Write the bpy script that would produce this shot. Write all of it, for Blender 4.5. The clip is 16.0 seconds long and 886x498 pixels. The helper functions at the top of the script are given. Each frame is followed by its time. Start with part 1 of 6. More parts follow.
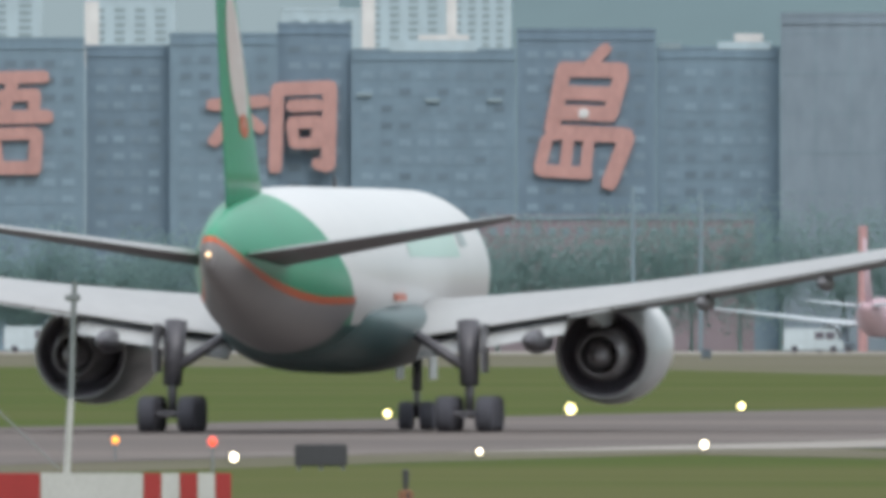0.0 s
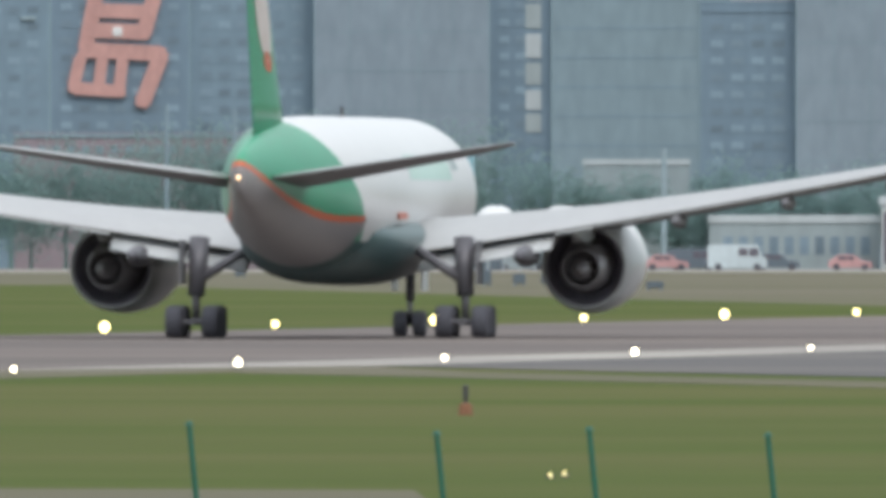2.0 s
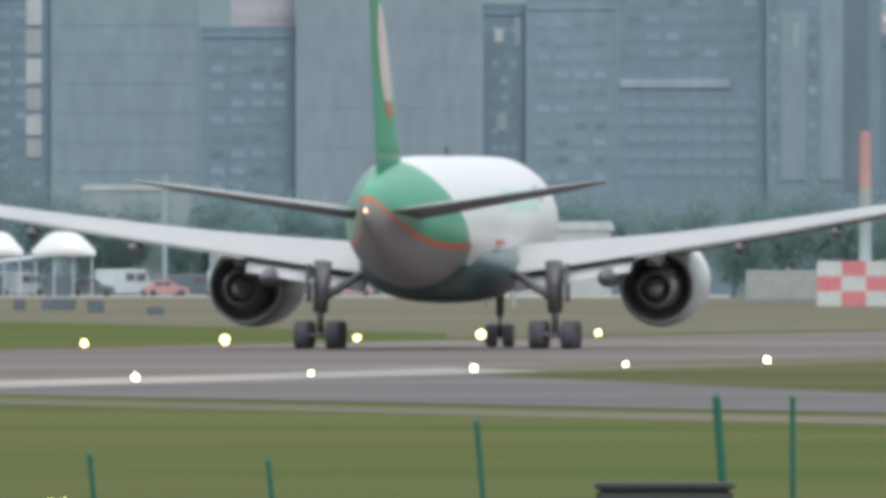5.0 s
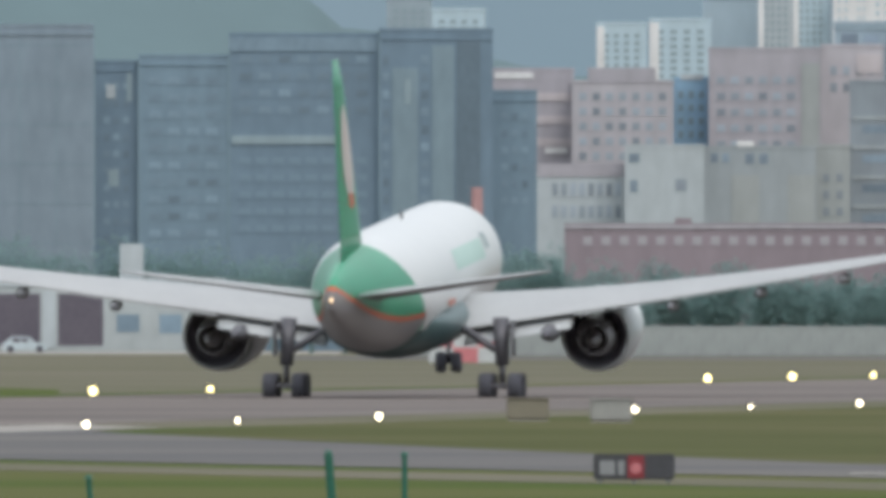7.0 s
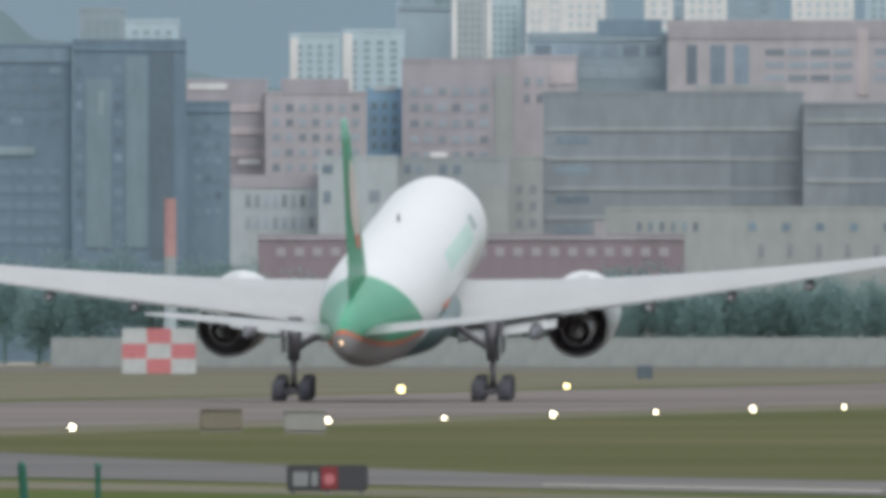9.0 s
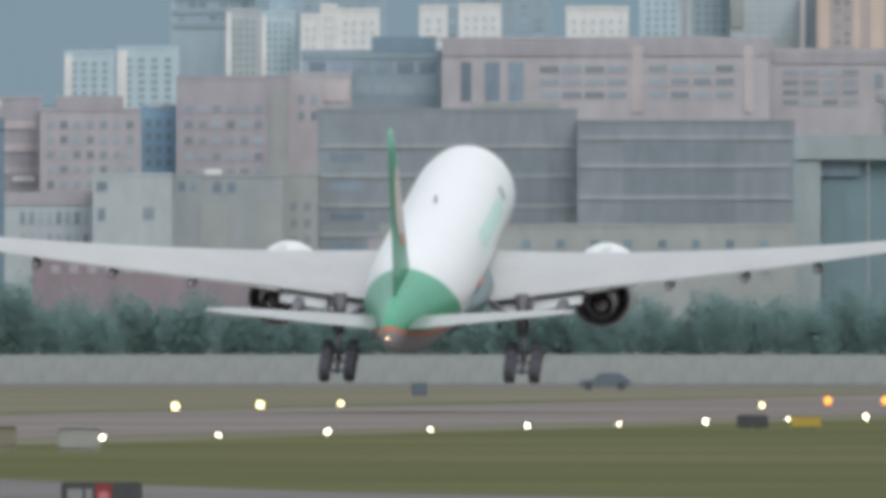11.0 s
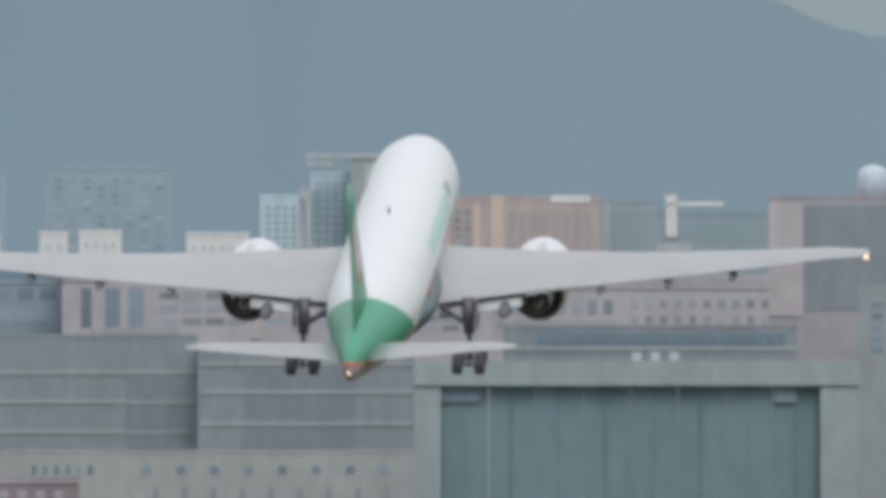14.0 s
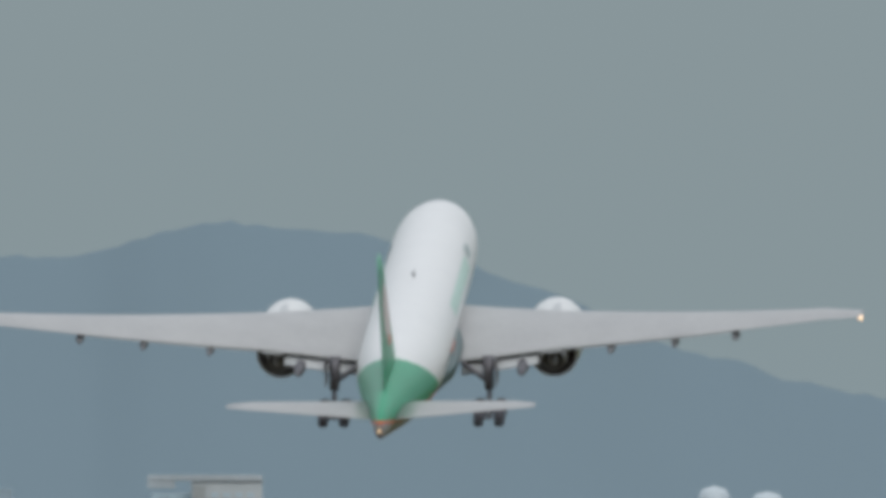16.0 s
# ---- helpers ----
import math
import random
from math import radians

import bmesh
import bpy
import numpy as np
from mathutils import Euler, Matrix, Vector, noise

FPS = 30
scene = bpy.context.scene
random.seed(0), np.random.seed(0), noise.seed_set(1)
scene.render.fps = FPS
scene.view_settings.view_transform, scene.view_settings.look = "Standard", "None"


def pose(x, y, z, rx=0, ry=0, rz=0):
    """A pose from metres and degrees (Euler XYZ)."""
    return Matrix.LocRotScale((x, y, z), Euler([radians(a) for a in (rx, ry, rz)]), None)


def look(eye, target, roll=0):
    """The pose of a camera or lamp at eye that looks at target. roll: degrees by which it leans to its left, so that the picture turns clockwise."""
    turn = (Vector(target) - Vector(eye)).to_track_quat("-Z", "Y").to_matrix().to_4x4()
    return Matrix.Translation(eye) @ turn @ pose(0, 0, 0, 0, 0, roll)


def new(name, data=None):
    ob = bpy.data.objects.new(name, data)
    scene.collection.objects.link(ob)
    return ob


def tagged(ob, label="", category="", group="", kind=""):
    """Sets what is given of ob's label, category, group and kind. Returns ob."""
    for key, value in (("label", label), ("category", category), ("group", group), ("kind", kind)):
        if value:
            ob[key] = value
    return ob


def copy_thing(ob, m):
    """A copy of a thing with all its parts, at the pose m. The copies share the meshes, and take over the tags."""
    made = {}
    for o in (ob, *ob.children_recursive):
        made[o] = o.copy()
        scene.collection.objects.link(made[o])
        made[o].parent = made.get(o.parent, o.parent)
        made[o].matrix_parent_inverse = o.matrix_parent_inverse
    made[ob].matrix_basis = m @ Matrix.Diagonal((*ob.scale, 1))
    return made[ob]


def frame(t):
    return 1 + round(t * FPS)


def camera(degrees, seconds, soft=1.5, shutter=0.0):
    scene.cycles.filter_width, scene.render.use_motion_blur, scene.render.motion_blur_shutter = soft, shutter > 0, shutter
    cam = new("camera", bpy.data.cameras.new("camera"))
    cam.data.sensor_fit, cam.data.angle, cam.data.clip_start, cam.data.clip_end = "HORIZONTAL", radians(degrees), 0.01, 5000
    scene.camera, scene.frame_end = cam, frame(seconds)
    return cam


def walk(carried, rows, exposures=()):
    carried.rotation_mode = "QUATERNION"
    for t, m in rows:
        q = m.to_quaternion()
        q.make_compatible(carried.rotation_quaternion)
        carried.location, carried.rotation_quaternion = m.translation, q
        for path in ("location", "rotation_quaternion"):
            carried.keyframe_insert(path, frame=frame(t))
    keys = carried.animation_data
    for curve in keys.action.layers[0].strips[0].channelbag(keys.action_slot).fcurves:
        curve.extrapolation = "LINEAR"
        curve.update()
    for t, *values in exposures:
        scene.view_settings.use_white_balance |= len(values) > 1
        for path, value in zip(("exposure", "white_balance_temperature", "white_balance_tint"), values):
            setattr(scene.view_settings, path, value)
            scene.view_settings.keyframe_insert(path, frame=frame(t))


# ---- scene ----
from math import sin, cos, atan2, pi, sqrt

# ---- camera: stands still on a rise, a very long lens, follows the take-off ----
EYE = Vector((0.0, 0.0, 4.635))
cam = camera(1.2328, 16.0, soft=5.5)


def aim(bearing, rise):
    """Bearing and rise in milliradians, the bearing clockwise from the runway's heading (+Y)."""
    a, e = bearing / 1000, rise / 1000
    return look(EYE, EYE + Vector((sin(a) * cos(e), cos(a) * cos(e), sin(e))) * 1000)


# seconds, bearing, rise
PAN = [
    (0, -123.222, 1.394),
    (0.5, -120.052, 1.463),
    (1, -117.197, 1.394),
    (1.4, -114.880, 0.760),
    (1.5, -114.590, 0.489),
    (2, -111.900, -0.596),
    (2.5, -108.854, -0.650),
    (3, -107.482, -0.390),
    (3.2, -106.800, -0.198),
    (5.3, -97.540, -0.030),
    (5.5, -95.858, -0.170),
    (6, -93.169, 0.036),
    (6.5, -91.687, 1.600),
    (7, -90.342, 1.394),
    (7.5, -88.640, 1.628),
    (7.7, -87.950, 1.880),
    (7.8, -87.480, 1.860),
    (8, -86.101, 1.833),
    (8.5, -84.606, 1.408),
    (8.7, -83.823, 1.682),
    (10.8, -78.677, 1.353),
    (11, -77.415, 2.080),
    (11.5, -75.384, 2.917),
    (12, -73.078, 4.029),
    (12.5, -72.324, 4.180),
    (13, -71.047, 5.113),
    (13.5, -69.867, 6.527),
    (14, -68.193, 7.570),
    (14.5, -67.493, 8.269),
    (14.8, -66.738, 10.040),
    (15, -65.860, 11.124),
    (15.5, -65.201, 13.251),
    (16, -64.337, 15.378),
]
walk(cam, [(t, aim(b, e)) for t, b, e in PAN], exposures=[(0, 0.08), (2.0, 0.2), (5.5, 0.2), (7, 0.0), (8.5, -0.07), (11, -0.06), (12, -0.1), (13, -0.15), (14, -0.2), (14.6, -0.26), (15.2, -0.36), (16, -0.42)])

# ---- sky and sun: bright haze, sun high behind a thin overcast ----
SUN_ELEV, SUN_AZ = 46.0, 155.0
world = bpy.data.worlds.new("sky")
scene.world = world
world.use_nodes = True
wn, wl = world.node_tree.nodes, world.node_tree.links
wn.clear()
w_out = wn.new("ShaderNodeOutputWorld")
w_bg = wn.new("ShaderNodeBackground")
w_sky = wn.new("ShaderNodeTexSky")
w_sky.sky_type = "NISHITA"
w_sky.sun_disc = False
w_sky.sun_elevation = radians(SUN_ELEV)
w_sky.sun_rotation = radians(SUN_AZ)
w_sky.dust_density = 4.0
w_tc = wn.new("ShaderNodeTexCoord")
w_sep = wn.new("ShaderNodeSeparateXYZ")
w_ramp = wn.new("ShaderNodeValToRGB")
w_ramp.color_ramp.elements[0].position = 0.0
w_ramp.color_ramp.elements[0].color = (3.5, 4.5, 4.93, 1)
w_ramp.color_ramp.elements[1].position = 1.0
w_ramp.color_ramp.elements[1].color = (10.6, 11.1, 11.8, 1)
w_el = w_ramp.color_ramp.elements.new(0.02)
w_el.color = (3.62, 4.5, 4.8, 1)
w_el = w_ramp.color_ramp.elements.new(0.35)
w_el.color = (9.1, 9.7, 10.4, 1)
w_mix = wn.new("ShaderNodeMixRGB")
w_mix.inputs[0].default_value = 0.88
wl.new(w_tc.outputs["Generated"], w_sep.inputs[0])
wl.new(w_sep.outputs["Z"], w_ramp.inputs[0])
wl.new(w_sky.outputs[0], w_mix.inputs[1])
wl.new(w_ramp.outputs[0], w_mix.inputs[2])
wl.new(w_mix.outputs[0], w_bg.inputs[0])
w_bg.inputs[1].default_value = 0.1
wl.new(w_bg.outputs[0], w_out.inputs[0])

sun_data = bpy.data.lights.new("sun", "SUN")
sun_data.energy, sun_data.angle, sun_data.color = 1.15, radians(28), (1.0, 0.97, 0.93)
sun = new("sun", sun_data)
sun.rotation_euler = (radians(90 - SUN_ELEV), 0, radians(180 - SUN_AZ))


# ---- materials ----
def mat(name, c1, c2=None, scale=1.0, fine=None, rough=0.6, metal=0.0, bump=0.0, stretch=(1, 1, 1), emit=None, power=0.0):
    """A surface with coarse and fine variation between two colours, in metres of object space."""
    m = bpy.data.materials.new(name)
    m.use_nodes = True
    n, l = m.node_tree.nodes, m.node_tree.links
    p = n["Principled BSDF"]
    p.inputs["Roughness"].default_value, p.inputs["Metallic"].default_value = rough, metal
    c2 = c2 or tuple(v * 0.8 for v in c1)
    tc, mp = n.new("ShaderNodeTexCoord"), n.new("ShaderNodeMapping")
    mp.inputs["Scale"].default_value = stretch
    l.new(tc.outputs["Object"], mp.inputs[0])
    big, small, add, mix = n.new("ShaderNodeTexNoise"), n.new("ShaderNodeTexNoise"), n.new("ShaderNodeMath"), n.new("ShaderNodeMixRGB")
    big.inputs["Scale"].default_value, big.inputs["Detail"].default_value = 1.0 / scale, 4
    small.inputs["Scale"].default_value, small.inputs["Detail"].default_value = 1.0 / (fine or scale * 0.12), 3
    l.new(mp.outputs[0], big.inputs["Vector"])
    l.new(mp.outputs[0], small.inputs["Vector"])
    add.operation = "ADD"
    l.new(big.outputs[0], add.inputs[0])
    l.new(small.outputs[0], add.inputs[1])
    rng = n.new("ShaderNodeMapRange")
    rng.inputs["From Min"].default_value, rng.inputs["From Max"].default_value = 0.7, 1.3
    l.new(add.outputs[0], rng.inputs[0])
    l.new(rng.outputs[0], mix.inputs[0])
    mix.inputs[1].default_value, mix.inputs[2].default_value = (*c1, 1), (*c2, 1)
    l.new(mix.outputs[0], p.inputs["Base Color"])
    if bump:
        b = n.new("ShaderNodeBump")
        b.inputs["Strength"].default_value = bump
        l.new(small.outputs[0], b.inputs["Height"])
        l.new(b.outputs[0], p.inputs["Normal"])
    if emit:
        p.inputs["Emission Color"].default_value, p.inputs["Emission Strength"].default_value = (*emit, 1), power
    return m


M_WHITE = mat("white_paint", (0.7708, 0.7802, 0.7802), (0.6956, 0.7144, 0.7144), 6, 0.5, 0.28)
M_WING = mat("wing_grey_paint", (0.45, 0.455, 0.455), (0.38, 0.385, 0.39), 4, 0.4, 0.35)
# underside grey kept extra dark, so underside shade sits in the colour
M_UNDER = mat("underside_shade_paint", (0.2, 0.2, 0.215), (0.165, 0.165, 0.18), 4, 0.4, 0.5)
M_FLAP = mat("flap_grey_paint", (0.58, 0.6, 0.61), (0.5, 0.52, 0.53), 3, 0.4, 0.4)
M_GREEN = mat("green_paint", (0.038, 0.34, 0.185), (0.03, 0.29, 0.155), 4, 0.5, 0.3)
M_DKGREEN = mat("dark_green_paint", (0.07, 0.125, 0.13), (0.058, 0.108, 0.112), 3, 0.4, 0.35)
M_ORANGE = mat("orange_paint", (0.62, 0.13, 0.05), (0.55, 0.11, 0.04), 3, 0.4, 0.35)
M_EMBLEM = mat("pale_rose_paint", (0.74, 0.68, 0.66), (0.64, 0.53, 0.5), 2.5, 0.4, 0.35)
M_MINT = mat("pale_green_paint", (0.54, 0.73, 0.66), (0.49, 0.69, 0.62), 3, 0.4, 0.35)
M_STAR = mat("pale_grey_green_paint", (0.42, 0.5, 0.5), (0.36, 0.44, 0.44), 1, 0.2, 0.4)
M_METAL = mat("exhaust_metal", (0.46, 0.44, 0.45), (0.36, 0.345, 0.36), 1.5, 0.2, 0.45, 0.5)
# duct, gear and tyre colours hold a pale bluish haze lift
M_DUCT = mat("hazed_duct", (0.44, 0.42, 0.47), (0.35, 0.335, 0.385), 1, 0.2, 0.6, 0.0)
M_GEAR = mat("hazed_gear_grey", (0.155, 0.152, 0.17), (0.125, 0.123, 0.14), 1, 0.15, 0.45, 0.2)
M_TYRE = mat("hazed_tyre", (0.078, 0.079, 0.096), (0.094, 0.095, 0.115), 0.5, 0.08, 0.95)
M_LAMP_W = mat("lamp_warm_white", (0.9, 0.85, 0.7), None, 1, 0.1, 0.4, emit=(1.0, 0.88, 0.62), power=10)
M_LAMP_Y = mat("lamp_yellow", (0.9, 0.8, 0.4), None, 1, 0.1, 0.4, emit=(1.0, 0.83, 0.36), power=6)
M_LAMP_O = mat("lamp_orange", (0.5, 0.2, 0.05), None, 1, 0.1, 0.4, emit=(1.0, 0.33, 0.04), power=2.4)
M_LAMP_R = mat("lamp_red", (0.8, 0.1, 0.08), None, 1, 0.1, 0.4, emit=(1.0, 0.1, 0.05), power=1.5)
M_NAV = mat("lamp_nav_white", (0.9, 0.85, 0.8), None, 1, 0.1, 0.4, emit=(1.0, 0.62, 0.3), power=2.6)
M_DARKBOX = mat("sign_black_paint", (0.05, 0.052, 0.06), (0.065, 0.066, 0.075), 0.6, 0.1, 0.6)
M_RED = mat("signal_red_paint", (0.42, 0.04, 0.04), (0.36, 0.035, 0.035), 0.8, 0.1, 0.5)
M_WHITEBOARD = mat("board_white_paint", (0.62, 0.62, 0.61), (0.52, 0.52, 0.51), 0.8, 0.1, 0.5)
M_FENCE = mat("fence_green_paint", (0.016, 0.13, 0.088), (0.014, 0.11, 0.075), 0.5, 0.05, 0.5)
M_POLE = mat("galvanised_steel", (0.33, 0.35, 0.36), (0.25, 0.27, 0.28), 0.5, 0.05, 0.45, 0.6)
M_BROWN = mat("rusty_brown_paint", (0.28, 0.13, 0.07), (0.2, 0.09, 0.05), 0.3, 0.05, 0.7)


# ---- mesh tools ----
def part(name, bm, material, parent=None, label="", smooth=False):
    """Links a bmesh as one mesh object, under a thing or a part."""
    me = bpy.data.meshes.new(name)
    bm.to_mesh(me)
    bm.free()
    for m in material if isinstance(material, (list, tuple)) else [material]:
        me.materials.append(m)
    if smooth:
        for f in me.polygons:
            f.use_smooth = True
    ob = new(name, me)
    ob.parent = parent
    if label:
        tagged(ob, label)
    return ob


def empty(name, m, label, category, group="", kind=""):
    ob = new(name)
    ob.matrix_basis = m
    return tagged(ob, label, category, group, kind)


def box(bm, x0, x1, y0, y1, z0, z1, mi=0, bevel=0.0):
    v = [bm.verts.new((x, y, z)) for z in (z0, z1) for y in (y0, y1) for x in (x0, x1)]
    fs = []
    for q in ((0, 2, 3, 1), (4, 5, 7, 6), (0, 1, 5, 4), (2, 6, 7, 3), (0, 4, 6, 2), (1, 3, 7, 5)):
        f = bm.faces.new([v[i] for i in q])
        f.material_index = mi
        fs.append(f)
    if bevel:
        es = list({e for f in fs for e in f.edges})
        bmesh.ops.bevel(bm, geom=es, offset=bevel, segments=2, affect="EDGES")
    return bm


def tube(bm, a, b, r0, r1=None, seg=12, mi=0, caps=True):
    a, b = Vector(a), Vector(b)
    r1 = r0 if r1 is None else r1
    d = (b - a).normalized()
    s = d.orthogonal().normalized()
    t = d.cross(s)
    ra = [bm.verts.new(a + (s * cos(2 * pi * i / seg) + t * sin(2 * pi * i / seg)) * r0) for i in range(seg)]
    rb = [bm.verts.new(b + (s * cos(2 * pi * i / seg) + t * sin(2 * pi * i / seg)) * r1) for i in range(seg)]
    for i in range(seg):
        bm.faces.new((ra[i], ra[(i + 1) % seg], rb[(i + 1) % seg], rb[i])).material_index = mi
    if caps:
        bm.faces.new(ra[::-1]).material_index = mi
        bm.faces.new(rb).material_index = mi
    return bm


def lathe(bm, prof, axis="Y", seg=32, centre=(0, 0, 0), mi=0, close=False):
    """Turns a profile of (along, radius) about an axis through centre."""
    rings = []
    for a, r in prof:
        ring = []
        for i in range(seg):
            c, s = cos(2 * pi * i / seg) * r, sin(2 * pi * i / seg) * r
            p = (c, a, s) if axis == "Y" else ((a, c, s) if axis == "X" else (c, s, a))
            ring.append(bm.verts.new(Vector(p) + Vector(centre)))
        rings.append(ring)
    pairs = list(zip(rings, rings[1:])) + ([(rings[-1], rings[0])] if close else [])
    for p, q in pairs:
        for i in range(seg):
            bm.faces.new((p[i], p[(i + 1) % seg], q[(i + 1) % seg], q[i])).material_index = mi
    if not close:
        bm.faces.new(rings[0]).material_index = mi
        bm.faces.new(rings[-1][::-1]).material_index = mi
    bmesh.ops.recalc_face_normals(bm, faces=bm.faces[:])
    return bm


def loft(bm, rings, mi=0, caps=True):
    vs = [[bm.verts.new(p) for p in r] for r in rings]
    n = len(vs[0])
    for a, b in zip(vs, vs[1:]):
        for i in range(n):
            bm.faces.new((a[i], a[(i + 1) % n], b[(i + 1) % n], b[i])).material_index = mi
    if caps:
        bm.faces.new(vs[0])
        bm.faces.new(vs[-1][::-1])
    bmesh.ops.recalc_face_normals(bm, faces=bm.faces[:])
    return bm


def site(bearing, dist, z=0.0):
    """A pose on the ground at a bearing (milliradians) and distance, its -Y side turned to the eye."""
    a = bearing / 1000
    return Matrix.Translation((sin(a) * dist, cos(a) * dist, z)) @ pose(0, 0, 0, 0, 0, -math.degrees(a))


# ---- ground ----
def ground_material(name, a, b, c, scale):
    m = mat(name, a, b, scale, scale * 0.15, 0.95, bump=0.3)
    n, l = m.node_tree.nodes, m.node_tree.links
    p = n["Principled BSDF"]
    p.inputs["Specular IOR Level"].default_value = 0.05
    src = p.inputs["Base Color"].links[0].from_socket
    tc, ns, mx, rg = n.new("ShaderNodeTexCoord"), n.new("ShaderNodeTexNoise"), n.new("ShaderNodeMixRGB"), n.new("ShaderNodeMapRange")
    ns.inputs["Scale"].default_value, ns.inputs["Detail"].default_value = 0.012, 5
    rg.inputs["From Min"].default_value, rg.inputs["From Max"].default_value = 0.45, 0.62
    l.new(tc.outputs["Object"], ns.inputs["Vector"])
    l.new(ns.outputs[0], rg.inputs[0])
    l.new(rg.outputs[0], mx.inputs[0])
    l.new(src, mx.inputs[1])
    mx.inputs[2].default_value = (*c, 1)
    l.new(mx.outputs[0], p.inputs["Base Color"])
    return m


M_GRASS = ground_material("mown_grass", (0.0891, 0.1206, 0.0315), (0.0699, 0.0978, 0.0245), (0.1136, 0.1206, 0.0437), 9)
M_DRY = ground_material("dry_grass", (0.1593, 0.1529, 0.1047), (0.1365, 0.1319, 0.091), (0.1775, 0.1638, 0.1229), 14)
M_OLIVEGRASS = ground_material("olive_grass", (0.0955, 0.1047, 0.041), (0.0774, 0.0855, 0.0337), (0.1229, 0.1165, 0.0546), 9)
M_ASPHALT = ground_material("runway_asphalt", (0.182, 0.1593, 0.1502), (0.1502, 0.1347, 0.1292), (0.2138, 0.1865, 0.1729), 12)
M_TAXI = ground_material("taxiway_asphalt", (0.1547, 0.1502, 0.1502), (0.1274, 0.1247, 0.1274), (0.182, 0.1729, 0.1638), 10)
M_CONC = ground_material("pale_concrete", (0.38, 0.36, 0.33), (0.32, 0.3, 0.28), (0.42, 0.4, 0.36), 10)

M_LINE = ground_material("worn_line_paint", (0.205, 0.184, 0.172), (0.168, 0.15, 0.142), (0.232, 0.208, 0.194), 8)


def sheet(name, pts, z, material, label, category):
    bm = bmesh.new()
    bm.faces.new([bm.verts.new((x, y, z)) for x, y in pts])
    ob = part(name, bm, material)
    return tagged(ob, label, category, kind="structure")


sheet("ground", [(-3000, -400), (2500, -400), (2500, 5600), (-3000, 5600)], 0.0, M_GRASS, "mown green grass of the airfield", "grass")
sheet("dry_field", [(-900, 1400), (-216, 1400), (-216, 5500), (-900, 5500)], 0.006, M_DRY, "dry yellowish grass beyond the runway", "grass")
sheet("green_field", [(-900, 900), (-210, 900), (-210, 2100), (-228, 2280), (-377, 3120), (-900, 3150)], 0.012, M_GRASS, "green mown grass beyond the runway", "grass")
sheet("olive_field", [(-151, 1612), (-151, 3300), (40, 3300), (40, 760), (-8, 905), (-97, 1204), (-115, 1304), (-147, 1500)], 0.008, M_OLIVEGRASS, "dull olive grass between runway and taxiway", "grass")
sheet("runway", [(-210, 300), (-160, 300), (-160, 3300), (-210, 3300)], 0.02, M_ASPHALT, "worn brownish asphalt runway", "runway")
sheet("runway_edge_line", [(-165.6, 300), (-162.0, 300), (-162.0, 3300), (-165.6, 3300)], 0.026, M_LINE, "pale edge marking of the runway", "marking")
sheet("runway_shoulder", [(-160, 1290), (-152, 1330), (-152, 1560), (-160, 1600)], 0.028, M_CONC, "pale concrete shoulder of the runway", "shoulder")
sheet("taxiway", [(-160, 1365), (-140, 1290), (-89, 1107), (-20, 860), (-8, 905), (-97, 1204), (-115, 1304), (-148, 1500), (-160, 1590)], 0.02, M_TAXI, "grey asphalt exit taxiway", "taxiway")

sheet("worn_verge", [(-160, 300), (-151, 300), (-151, 3300), (-160, 3300)], 0.01, M_DRY, "worn brownish verge along the runway", "grass")
sheet("worn_verge", [(-143, 1282), (-92, 1100), (-23, 855), (-30, 850), (-99, 1092), (-150, 1276), (-156, 1352)], 0.012, M_DRY, "worn brownish verge along the taxiway", "grass")
sheet("dirt_path", [(sin(b / 1000) * d, cos(b / 1000) * d) for b, d in ((-80.461, 1132), (-72.228, 1085), (-72.228, 1098), (-80.461, 1140))], 0.034, M_CONC, "pale bare strip beside the taxiway", "path")

sheet("dirt_path", [(sin(b / 1000) * d, cos(b / 1000) * d) for b, d in ((-126, 640), (-111.5, 640), (-112.6, 716), (-126, 722))], 0.014, M_DRY, "worn brownish strip in the near grass", "path")


# ---- the airliner ----
def ring(y, zc, rx, rzt, rzb, n=40):
    return [(rx * cos(2 * pi * i / n), y, zc + (rzt if sin(2 * pi * i / n) > 0 else rzb) * sin(2 * pi * i / n)) for i in range(n)]


